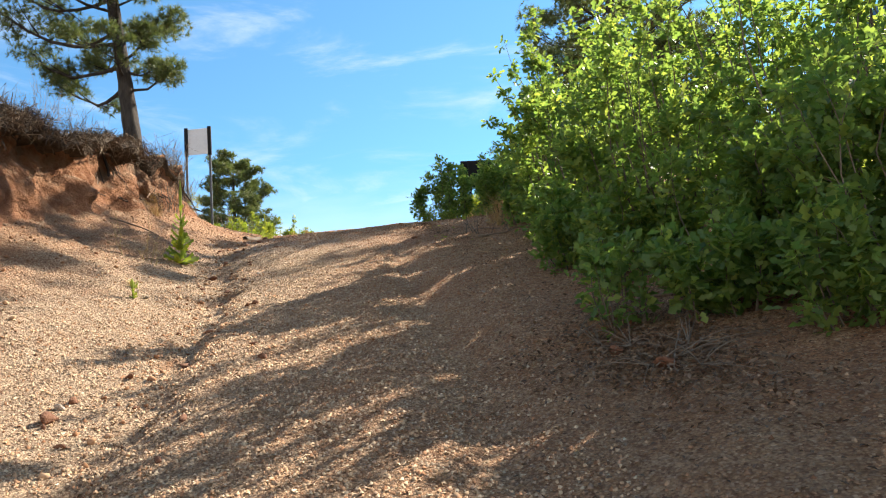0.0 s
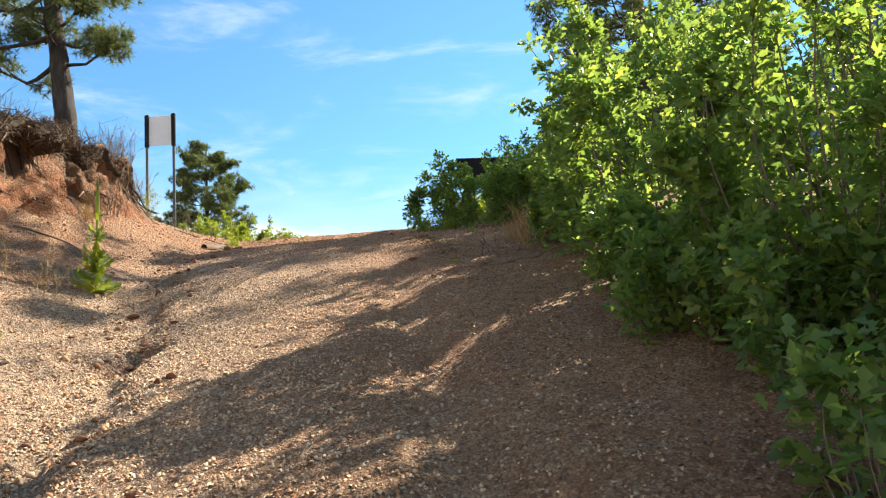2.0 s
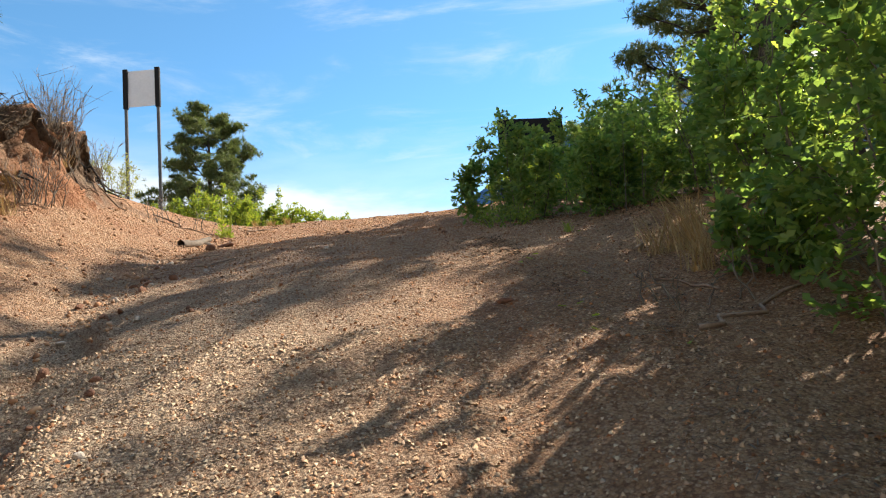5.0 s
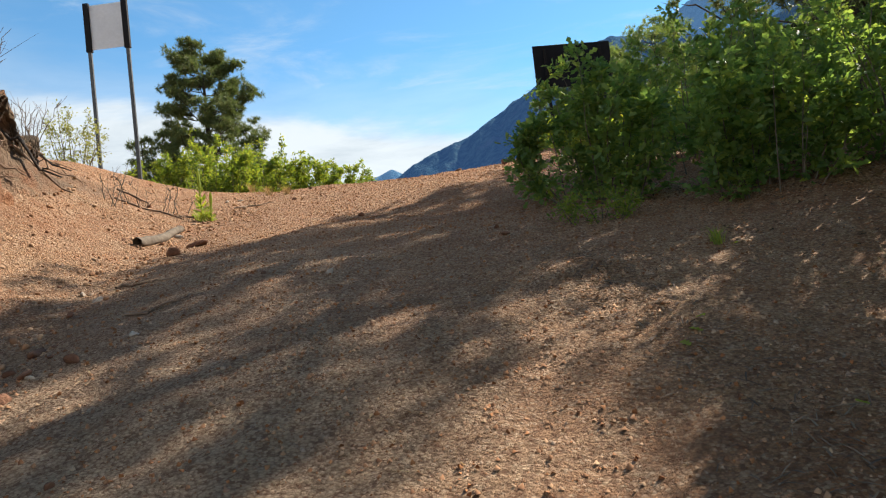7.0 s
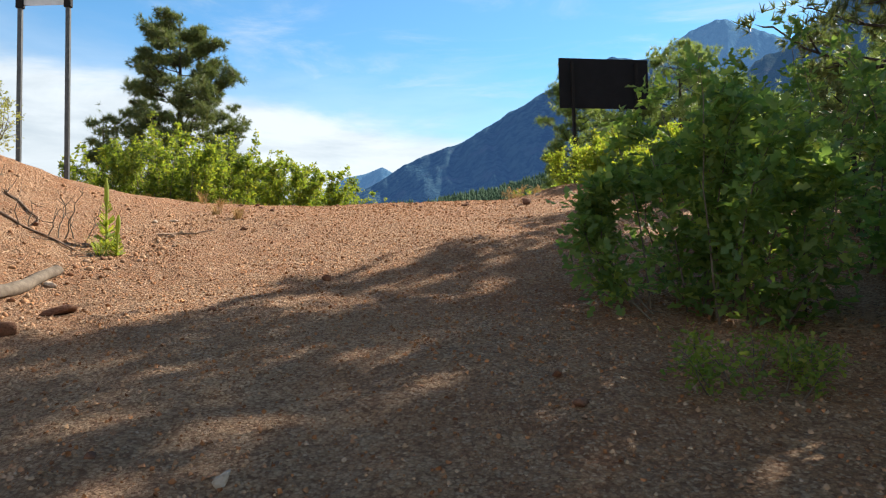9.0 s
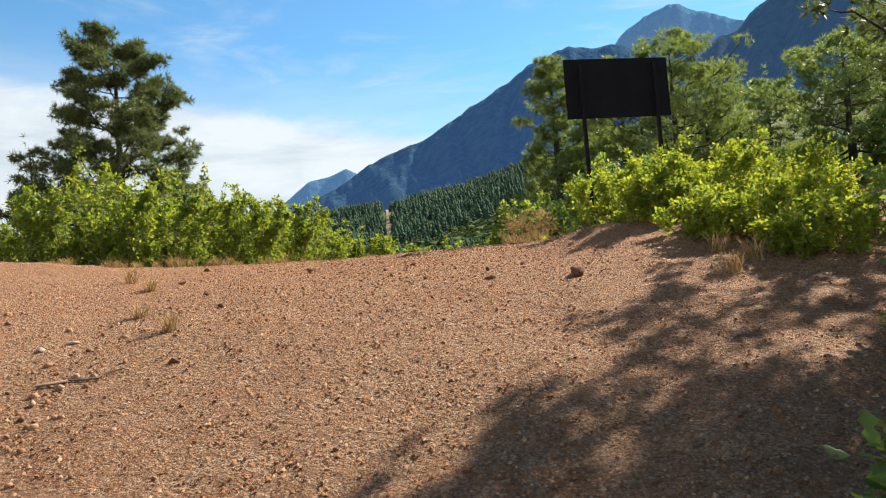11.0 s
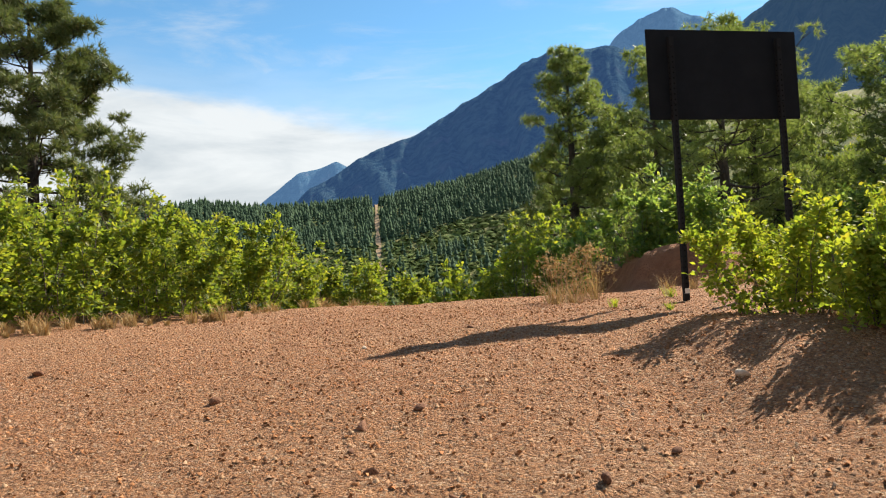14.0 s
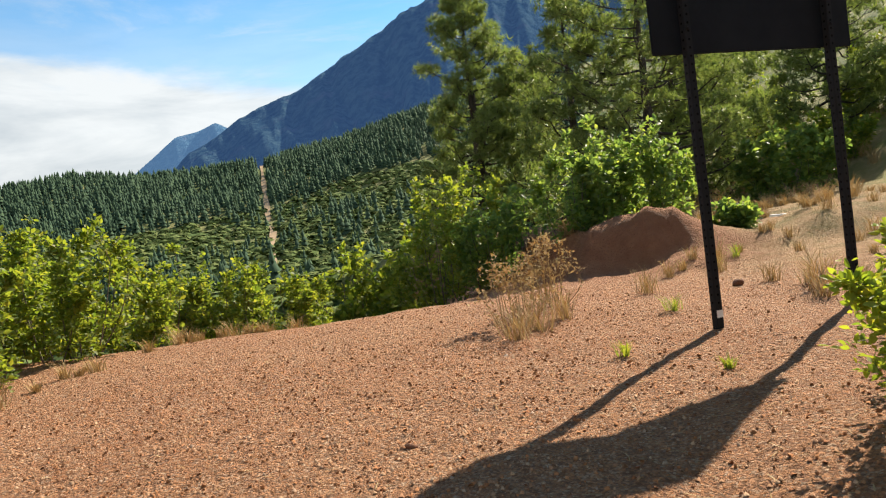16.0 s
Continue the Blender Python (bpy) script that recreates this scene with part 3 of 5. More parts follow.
def oak_bush(x, y, rx, ry, h, mat, clusters, size, label, seed, fine=True, shoots=6, group="oak scrub beside the trail", per=9, name="oak_bush", stem=TWIG, spread=0.085):
    """A shrub of many upright stems; each bears twigs, and each twig a spray of leaves."""
    rng = np.random.default_rng(seed)
    zg = ground_at(x, y)
    bush = thing(name, x, y, zg, label, "bush", group)
    stems = 9 + int(9 * rx)
    per_stem = max(4, int(clusters * 1.25 / stems))
    tips, dirs, pieces = [], [], []
    t = np.linspace(0, 1, 7)[:, None]
    for i in range(stems + shoots):
        tall = i >= stems
        a, q = rng.uniform(0, 2 * np.pi), math.sqrt(rng.uniform(0, 1)) * (0.75 if tall else 0.92)
        top = h * (1 - 0.5 * q ** 3) * (rng.uniform(1.02, 1.20) if tall else rng.uniform(0.62 if h > 1.6 else 0.74, 1.02))
        ex, ey = rx * q * math.cos(a), ry * q * math.sin(a)
        bx, by = ex * 0.55 + rng.normal() * 0.08 * rx, ey * 0.55 + rng.normal() * 0.08 * ry
        b0 = np.array([bx, by, ground_at(x + bx, y + by) - zg - 0.05])
        e = np.array([ex, ey, max(top, 0.12)])
        bend = np.array([rng.normal() * 0.08, rng.normal() * 0.08, 0.05]) * h * np.sin(np.pi * t)
        pts = b0 + (e - b0) * t + bend + rng.normal(size=(7, 3)) * 0.012 * h * t
        r0 = 0.004 + 0.0035 * h * rng.uniform(0.5, 1.0)
        pieces.append(tube(pts, r0 * (1 - 0.8 * t[:, 0]), 5))
        m = max(5, per_stem // 4) if tall else per_stem
        k = rng.uniform(0.55 if tall else 0.02, 1, m) ** (0.75 if h > 1.6 else 0.9)
        k[0] = 1.0
        at = np.stack([np.interp(k, t[:, 0], pts[:, c]) for c in range(3)], axis=1)
        d = rng.normal(size=(m, 3)) * np.array([1, 1, 0.45]) + np.array([0.7 * math.cos(a) * q, 0.7 * math.sin(a) * q, 0.35])
        d /= np.linalg.norm(d, axis=1, keepdims=True)
        ln = (0.05 + 0.30 * min(rx, 1.0) * (1.08 - k)[:, None] ** 0.7) * rng.uniform(0.35, 1.1, (m, 1)) * (0.45 if tall else 1.0)
        tip = at + d * ln
        tip[:, 2] -= 0.25 * ln[:, 0] * (1 - k)
        tips.append(tip)
        dirs.append(d)
        for j in range(0, m, 4):
            pieces.append(tube(np.array([at[j], (at[j] + tip[j]) / 2 + (0, 0, 0.01), tip[j]]), np.array([r0 * 0.4, r0 * 0.3, 0.0012]), 3))
    tips, dirs = np.concatenate(tips), np.concatenate(dirs)
    over = tips[:, 2] > height(tips[:, 0] + x, tips[:, 1] + y) - zg + 0.05
    sprays("foliage", rng, tips[over], dirs[over], per, spread, size, mat, bush, fine)
    v, f = join(pieces)
    put("stem_tangle", mesh_from("stem_tangle", v, f, stem, True), bush, kind="stuff")
    return bush


def tuft_template(rng, n, length, width, spread):
    v, f = [], []
    for i in range(n):
        d = rng.normal(size=3)
        d[2] = abs(d[2]) * 0.9 + spread
        d /= np.linalg.norm(d)
        s = np.cross(d, rng.normal(size=3))
        s /= np.linalg.norm(s)
        ln = length * rng.uniform(0.7, 1.1)
        droop = np.array([0, 0, -0.12 * ln])
        k = len(v)
        v += [s * width * 0.62, -s * width * 0.62, d * ln + droop]
        f += [(k, k + 1, k + 2)]
    return np.array(v), f


def turns_to(dirs, rng):
    z = dirs / (np.linalg.norm(dirs, axis=1, keepdims=True) + 1e-9)
    a = rng.normal(size=dirs.shape)
    x = np.cross(a, z)
    x /= np.linalg.norm(x, axis=1, keepdims=True) + 1e-9
    return np.stack([x, np.cross(z, x), z], axis=2)


def pine(x, y, h, r0, first, spread, label, seed, limbs=34, clumps=5, tufts=16, needle=0.17, width=0.010, count=20, lean=(0, 0), taper=1.0, sink=0.15, skew=(0, 0), rise0=-0.10, group="", name="pine_tree", clump=0.24, zbase=None, needles=NEEDLE):
    rng = np.random.default_rng(seed)
    zg = ground_at(x, y) if zbase is None else zbase
    tree = thing(name, x, y, zg, label, "tree", group)
    t = np.linspace(0, 1, 60)
    wob = np.stack([0.04 * np.sin(3.1 * t + seed), 0.04 * np.cos(2.3 * t + seed), 0 * t], axis=1) * h * 0.12
    axis = np.stack([lean[0] * t ** 1.2, lean[1] * t, t * h - sink * (1 - t)], axis=1) + wob * t[:, None]
    rad = r0 * (1 - 0.93 * t) * (1 + 0.35 * np.exp(-np.maximum(t * h - 0.1, 0) / 0.22))
    v, f = tube(axis, rad, 22)
    mid = np.repeat(axis, 22, axis=0)
    o = v - mid
    ang = np.arctan2(o[:, 1], o[:, 0])
    n = 0.22 * value_noise(ang * 3, v[:, 2] * 2, seed) + 0.26 * value_noise(ang * 5.5, v[:, 2] * 5, seed + 3)
    v = mid + o * (1 + n)[:, None]
    put("trunk", mesh_from("trunk", v, f, BARK, True), tree)
    centres, outs, sizes = [], [], []
    for i in range(limbs):
        u = first + (0.985 - first) * ((i + rng.uniform(0, 0.8)) / limbs)
        az = i * 2.39996 + rng.normal() * 0.35
        prof = math.sin(math.pi * (0.12 + 0.68 * (1 - u) / (1 - first))) if taper < 0.5 else (0.16 + 0.84 * ((1 - u) / (1 - first)) ** taper)
        ln = spread * prof * rng.uniform(0.62, 1.12) * (1 + skew[0] * math.cos(az) + skew[1] * math.sin(az))
        b0 = np.array([np.interp(u, t, axis[:, k]) for k in range(3)])
        d = np.array([math.cos(az), math.sin(az), 0])
        s = np.linspace(0, 1, 7)[:, None]
        rise = (0.50 * u + rise0) * ln
        pts = b0 + d * s * ln + np.array([0, 0, 1]) * (rise * s - 0.18 * ln * np.sin(np.pi * s) * (1 - u) + 0.16 * ln * s ** 3) + rng.normal(size=(7, 3)) * 0.022 * ln * s
        lr = r0 * 0.30 * (1 - 0.75 * u) * (0.5 + 0.5 * ln / spread)
        pieces = [tube(pts, lr * (1 - 0.8 * s[:, 0]) + 0.004, 6)]
        m = max(2, int(round(clumps * (0.4 + 0.6 * ln / spread))))
        for j in range(m):
            q = 1.0 if j == 0 else rng.uniform(0.38, 1.0)
            at = np.array([np.interp(q, s[:, 0], pts[:, k]) for k in range(3)])
            side = np.cross(d, (0, 0, 1)) * rng.choice((-1, 1)) * rng.uniform(0.15, 0.42) * ln * (1.15 - q * 0.6) * (0.2 if j == 0 else 1)
            e = at + side + d * 0.10 * ln + np.array([0, 0, rng.uniform(0.02, 0.14) * ln + 0.03])
            pieces.append(tube(np.array([at, (at + e) / 2 - (0, 0, 0.02), e]), np.array([lr * 0.35 + 0.003, lr * 0.22 + 0.003, 0.003]), 4))
            k = int(tufts * rng.uniform(0.7, 1.3))
            o = rng.normal(size=(k, 3)) * np.array([1, 1, 0.62])
            o /= np.linalg.norm(o, axis=1, keepdims=True) + 1e-9
            cr = clump * rng.uniform(0.75, 1.3) * (0.7 + 0.3 * ln / spread)
            centres.append(e + o * cr * rng.uniform(0.3, 1, (k, 1)) * np.array([1, 1, 0.6]))
            outs.append(o + d * 0.35 + np.array([0, 0, 0.45]))
        v, f = join(pieces)
        put("limb", mesh_from("limb", v, f, BARK, True), tree)
    # the leading shoot
    k = tufts
    centres.append(axis[-1] + rng.normal(size=(k, 3)) * clump * np.array([0.5, 0.5, 0.9]) - np.array([0, 0, 0.1]))
    outs.append(rng.normal(size=(k, 3)) + np.array([0, 0, 1.0]))
    centres, outs = np.concatenate(centres), np.concatenate(outs)
    tv, tf = tuft_template(rng, int(count * 0.75), needle, width * 1.3, 0.25)
    sc = rng.uniform(0.75, 1.2, len(centres))
    put("crown", scatter_mesh("crown", tv, tf, (turns_to(outs, rng) * sc[:, None, None], centres), needles), tree, kind="stuff")
    return tree


# pines on the bank and round the crest
pine(-5.62, 13.3, 8.5, 0.185, 0.25, 2.1, "tall ponderosa pine rooted on the eroded bank edge", 4, limbs=46, clumps=10, tufts=24, needle=0.16, width=0.008, count=26, lean=(-1.3, 0.2), taper=0.45, clump=0.32, sink=0.7, skew=(-0.38, 0), rise0=-0.02)
pine(-9.5, 31.0, 6.75, 0.17, 0.08, 2.4, "green ponderosa pine rising behind the oak hedge", 12, limbs=58, clumps=10, tufts=22, needle=0.19, width=0.013, count=22, taper=0.7, clump=0.29)
pine(-11.7, 31.0, 4.4, 0.10, 0.10, 1.1, "small young pine beside a larger pine", 13, limbs=22, clumps=5, tufts=10, needle=0.2, width=0.016, count=14, taper=0.8, clump=0.24)
pine(-8.1, 33.0, 4.0, 0.08, 0.15, 0.8, "small young pine half hidden by the hedge", 14, limbs=16, clumps=4, tufts=8, needle=0.2, width=0.018, count=12, taper=0.9, clump=0.2)
pine(3.4, 43.8, 8.1, 0.22, 0.06, 2.1, "tall ponderosa pine with sunlit crown below the crest", 21, limbs=60, clumps=8, tufts=13, needle=0.24, width=0.015, count=20, taper=0.7, clump=0.36, needles=NEEDLE_SUNLIT)
pine(4.7, 43.2, 5.6, 0.15, 0.10, 1.7, "shorter pine leaning against its taller neighbour", 22, limbs=34, clumps=5, tufts=14, needle=0.26, width=0.022, count=14, lean=(0.5, 0), taper=0.6, clump=0.36, needles=NEEDLE_SUNLIT)
pine(6.1, 36.5, 6.2, 0.19, 0.20, 2.3, "ponderosa pine with bare lower trunk behind the sign", 23, limbs=38, clumps=8, tufts=13, needle=0.22, width=0.014, count=20, taper=0.42, clump=0.36, needles=NEEDLE_SUNLIT)
pine(8.0, 39.0, 5.6, 0.17, 0.08, 2.1, "bushy ponderosa pine on the hill slope", 24, limbs=36, clumps=7, tufts=10, needle=0.24, width=0.018, count=16, taper=0.5, clump=0.36, needles=NEEDLE_SUNLIT)
pine(4.9, 38.5, 6.3, 0.16, 0.08, 2.0, "ponderosa pine standing in the dip behind the crest", 25, limbs=34, clumps=7, tufts=10, needle=0.24, width=0.019, count=16, taper=0.6, clump=0.34, needles=NEEDLE_SUNLIT)
pine(12.9, 45.0, 5.2, 0.18, 0.12, 2.2, "ponderosa pine standing on the grassy hill", 26, limbs=34, clumps=6, tufts=14, needle=0.28, width=0.024, count=14, taper=0.5, clump=0.42, needles=NEEDLE_SUNLIT)
pine(13.6, 40.0, 4.9, 0.18, 0.10, 2.3, "broad ponderosa pine on the grassy hill", 27, limbs=34, clumps=6, tufts=14, needle=0.28, width=0.022, count=14, taper=0.45, clump=0.42, needles=NEEDLE_SUNLIT)
pine(9.6, 41.0, 4.2, 0.14, 0.10, 1.8, "round young ponderosa pine on the hill", 28, limbs=28, clumps=5, tufts=14, needle=0.28, width=0.022, count=14, taper=0.5, clump=0.40, needles=NEEDLE_SUNLIT)
pine(17.5, 44.0, 6.0, 0.18, 0.10, 2.4, "ponderosa pine among scrub on the hill", 29, limbs=34, clumps=5, tufts=12, needle=0.3, width=0.026, count=14, taper=0.5, clump=0.45, needles=NEEDLE_SUNLIT)
pine(4.6, 17.2, 9.2, 0.20, 0.16, 2.9, "tall pine reaching over the oak thicket", 31, limbs=48, clumps=8, tufts=19, needle=0.19, width=0.011, count=20, taper=0.45, clump=0.32)
# stands out of view; added to close a gap in the tree shadows
pine(6.5, 18.7, 4.2, 0.14, 0.10, 1.8, "unseen pine with a wide crown, added to shade the trail", 36, limbs=36, clumps=7, tufts=14, needle=0.19, width=0.015, count=16, taper=0.45, clump=0.30)
pine(5.2, 20.0, 6.2, 0.16, 0.12, 2.25, "young pine with long needles above the trail", 32, limbs=54, clumps=7, tufts=14, needle=0.19, width=0.015, count=16, taper=0.45, clump=0.30)

# oak thicket on the shaded side of the trail
G1 = "tall oak thicket"
for i, (x, y, rx, ry, h, n) in enumerate([(2.2, 6.2, 1.15, 1.1, 2.1, 520), (1.85, 8.5, 1.15, 1.2, 2.35, 560), (3.6, 5.6, 1.2, 1.1, 2.6, 460), (3.4, 8.0, 1.4, 1.4, 2.9, 520), (2.9, 10.2, 1.3, 1.2, 2.4, 440), (2.35, 11.6, 1.0, 0.9, 1.9, 420), (5.2, 6.6, 1.4, 1.6, 3.0, 380), (4.9, 9.0, 1.4, 1.3, 2.6, 340), (4.9, 4.7, 1.2, 1.2, 2.8, 340), (3.0, 4.6, 0.8, 0.6, 1.3, 260), (2.35, 5.15, 0.65, 0.6, 0.95, 260), (1.75, 5.75, 0.5, 0.45, 0.75, 200), (1.45, 6.5, 0.4, 0.4, 0.65, 150), (1.32, 4.58, 0.30, 0.26, 0.50, 34), (1.95, 4.45, 0.45, 0.40, 0.60, 150), (2.4, 3.85, 0.45, 0.40, 0.60, 150), (1.5, 7.6, 0.45, 0.45, 0.7, 170), (1.25, 9.8, 0.4, 0.4, 0.55, 130), (2.75, 4.0, 0.75, 0.6, 1.35, 260), (3.7, 3.7, 0.95, 0.8, 2.1, 300)]):
    oak_bush(x, y, rx, ry, h, OAK, int(n * 1.15), 0.082, "tall green scrub oak with lobed leaves over bare soil", 100 + i, 1 if y < 9 and x < 4 else 2, 9 if h > 1 else 3, G1, per=9)
G2 = "dark oak bushes at the bend"
for i, (x, y, rx, ry, h, n) in enumerate([(0.2, 14.4, 0.72, 0.85, 1.15, 480), (1.6, 14.9, 1.0, 1.0, 1.30, 460), (1.22, 13.5, 0.68, 0.68, 0.95, 360), (2.3, 13.3, 1.0, 0.8, 1.5, 400), (2.9, 15.6, 1.2, 1.1, 1.8, 420), (1.5, 16.4, 1.0, 0.9, 1.4, 360)]):
    oak_bush(x, y, rx, ry, h, OAK, n, 0.074, "dense dark green scrub oak bush at the trail bend", 130 + i, 1, 5, G2, per=10)
oak_bush(-0.05, 13.3, 0.36, 0.32, 0.24, OAK_MIX, 120, 0.032, "low grey-green weedy shrub on the trail edge", 140, True, 2, name="low_shrub")
# yellow-green bushes by the sign
G3 = "yellow-green bushes by the sign"
for i, (x, y, rx, ry, h, n) in enumerate([(0.78, 21.9, 0.85, 0.8, 0.84, 520), (1.45, 20.8, 0.95, 0.8, 0.80, 520), (1.7, 22.3, 0.9, 0.8, 0.84, 440), (1.6, 19.7, 0.75, 0.65, 0.5, 320), (2.6, 21.2, 0.9, 0.9, 0.75, 300), (2.3, 19.0, 0.8, 0.7, 0.50, 260), (1.55, 18.75, 0.6, 0.5, 0.42, 240), (0.75, 20.75, 0.50, 0.45, 0.60, 240), (0.98, 19.65, 0.50, 0.45, 0.45, 220)]):
    oak_bush(x, y, rx, ry, h, OAK_YELLOW, int(n * 1.5), 0.043, "bright yellow-green scrub oak bush turning to autumn", 160 + i, 2, 4, G3, per=11)
# hedge along the far edge of the crest
G4 = "oak hedge along the crest"
for i, (x, y, rx, ry, h, n) in enumerate([(-7.9, 23.9, 0.8, 0.8, 1.05, 300), (-7.0, 24.2, 1.05, 0.9, 1.35, 460), (-6.15, 25.1, 1.0, 0.9, 1.35, 520), (-5.25, 26.4, 0.95, 0.9, 1.35, 520), (-4.75, 27.8, 0.9, 0.85, 1.3, 460), (-4.2, 29.2, 0.85, 0.8, 1.2, 420), (-3.3, 30.2, 0.8, 0.75, 1.15, 380), (-2.5, 30.8, 0.7, 0.6, 1.0, 300),
                                                      (-7.6, 26.2, 1.2, 1.0, 1.9, 240), (-6.6, 27.6, 1.2, 1.0, 1.8, 240), (-5.8, 29.4, 1.1, 1.0, 1.6, 220)]):
    oak_bush(x, y, rx * 1.18, ry * 1.1, h * 1.1, OAK_MIX, int(n * 1.15), 0.064, "leafy green scrub oak bush in a roadside hedge", 180 + i, 2, 2, G4, per=13)
# scrub past the sign and down the dip
G5 = "scrub beyond the sign"
for i, (x, y, rx, ry, h, n, mat) in enumerate([(2.35, 30.9, 1.0, 0.9, 1.6, 420, OAK), (1.3, 32.4, 1.0, 0.9, 1.5, 340, OAK), (0.3, 33.4, 1.2, 1.0, 1.9, 360, OAK_MIX), (-0.9, 35.0, 1.3, 1.1, 2.2, 340, OAK_MIX), (3.3, 32.6, 0.9, 0.9, 1.3, 300, OAK), (3.35, 30.9, 0.95, 0.8, 1.45, 340, OAK), (4.3, 30.1, 0.45, 0.35, 0.38, 120, OAK), (9.3, 36.0, 1.5, 1.2, 1.6, 320, OAK), (11.5, 37.5, 1.4, 1.2, 1.5, 300, OAK_MIX), (13.5, 35.0, 1.5, 1.2, 1.6, 300, OAK), (15.5, 40.0, 1.8, 1.4, 1.9, 320, OAK_MIX), (7.0, 38.0, 1.4, 1.2, 1.5, 300, OAK), (1.5, 38.0, 1.6, 1.4, 2.5, 300, OAK_MIX), (-1.8, 40.0, 1.8, 1.6, 3.0, 300, OAK_MIX), (16.0, 48.0, 2.2, 1.8, 2.4, 300, OAK_MIX), (11.0, 50.0, 2.2, 1.8, 2.4, 300, OAK), (12.6, 32.6, 1.3, 1.1, 1.4, 280, OAK_MIX), (14.8, 37.0, 1.6, 1.3, 1.7, 280, OAK)]):
    oak_bush(x, y, rx, ry, h, mat, n, 0.10 if y < 34 else 0.14, "rounded green scrub oak on the slope beyond the sign", 210 + i, 2, 6, G5, spread=0.10 if y < 34 else 0.15, per=9 if y < 34 else 11)
oak_bush(-7.1, 19.0, 0.7, 0.6, 0.85, SAGE, 200, 0.04, "pale grey-green shrub on top of the bank", 240, True, 6, name="sage_shrub")
oak_bush(-0.25, 25.75, 0.38, 0.32, 0.52, STRAW, 46, 0.035, "dry straw-coloured weed clump beside the trail", 241, True, 10, name="dry_weed", stem=STRAW)
oak_bush(0.25, 26.5, 0.35, 0.35, 0.6, STRAW, 36, 0.035, "dry straw-coloured weed clump beside the trail", 242, True, 8, name="dry_weed", stem=STRAW)


# ---- signs ----
def box(bm, cx, cy, cz, sx, sy, sz, bevel=0.004, turn=0.0):
    m = Matrix.Translation((cx, cy, cz)) @ Matrix.Rotation(turn, 4, "Z") @ Matrix.Diagonal((sx, sy, sz, 1))
    r = bmesh.ops.create_cube(bm, size=1.0, matrix=m)
    if bevel:
        edges = list({e for v in r["verts"] for e in v.link_edges})
        bmesh.ops.bevel(bm, geom=edges, offset=bevel, segments=2, affect="EDGES")
    return bm


def black_sign():
    zb = ground_at(0.79, 24.2)
    s = thing("trail_sign", 1.38, 24.385, zb, "large black sign panel on two dark steel posts", "sign", turn=math.degrees(math.atan2(0.33, 1.72)))
    w = 1.751
    bm = bmesh.new()
    box(bm, 0, 0.03, 9.665 - zb, w, 0.02, 0.95, 0.006)
    part("panel", bm, BLACK, s, "dull black sign panel")
    for px in (-0.62, 0.63):
        wx = 1.38 + px * 0.98
        low = ground_at(wx, 24.385 + px * 0.19) - zb
        bm = bmesh.new()
        top, foot = 10.05 - zb, low - 0.2
        box(bm, px, -0.012, (top + foot) / 2, 0.055, 0.055, top - foot, 0.004)
        post = part("post", bm, POST, s)
        bm = bmesh.new()
        for k in range(44):
            hz = low + 0.12 + 0.0508 * k * 1.1
            if hz < top - 0.05:
                m = Matrix.Translation((px, -0.0405, hz)) @ Matrix.Rotation(math.pi / 2, 4, "X")
                bmesh.ops.create_circle(bm, cap_ends=True, segments=8, radius=0.0085, matrix=m)
                m = Matrix.Translation((px - 0.0285, -0.012, hz)) @ Matrix.Rotation(math.pi / 2, 4, "Y")
                bmesh.ops.create_circle(bm, cap_ends=True, segments=8, radius=0.0085, matrix=m)
        part("perforation", bm, HOLE, post, "round bolt holes", kind="stuff")
        for bz in (9.35, 9.95):
            bm = bmesh.new()
            bmesh.ops.create_cone(bm, cap_ends=True, segments=6, radius1=0.014, radius2=0.012, depth=0.014, matrix=Matrix.Translation((px, -0.046, bz - zb)) @ Matrix.Rotation(math.pi / 2, 4, "X"))
            part("bolt", bm, POST, post)
        if px < 0:
            bm = bmesh.new()
            box(bm, px, -0.042, low + 0.10, 0.05, 0.003, 0.05, 0)
            part("sticker", bm, WHITE, post, "small white sticker")


def grey_sign():
    a, b = Vector((-7.454, 20.448, 0)), Vector((-6.769, 20.468, 0))
    mid = (a + b) / 2
    zb = ground_at(mid.x, mid.y)
    d = b - a
    s = thing("notice_board", mid.x, mid.y, zb, "plain light grey sign sheet between two tall posts", "sign", turn=math.degrees(math.atan2(d.y, d.x)))
    w = d.length
    bm = bmesh.new()
    box(bm, 0, 0, 10.36 - zb, w - 0.06, 0.012, 0.80, 0.003)
    part("panel", bm, SIGN_GREY, s, "blank grey sign sheet")
    for px, q in ((-w / 2, a), (w / 2, b)):
        low = ground_at(q.x, q.y) - zb
        bm = bmesh.new()
        top = 10.79 - zb
        box(bm, px, 0.0, (top + low - 0.2) / 2, 0.06, 0.05, top - low + 0.2, 0.004)
        part("post", bm, GREYPOST, s)
        bm = bmesh.new()
        box(bm, px, -0.005, 10.36 - zb, 0.10, 0.075, 0.88, 0.006)
        part("bracket", bm, POST, s, "dark edge board")


black_sign()
grey_sign()


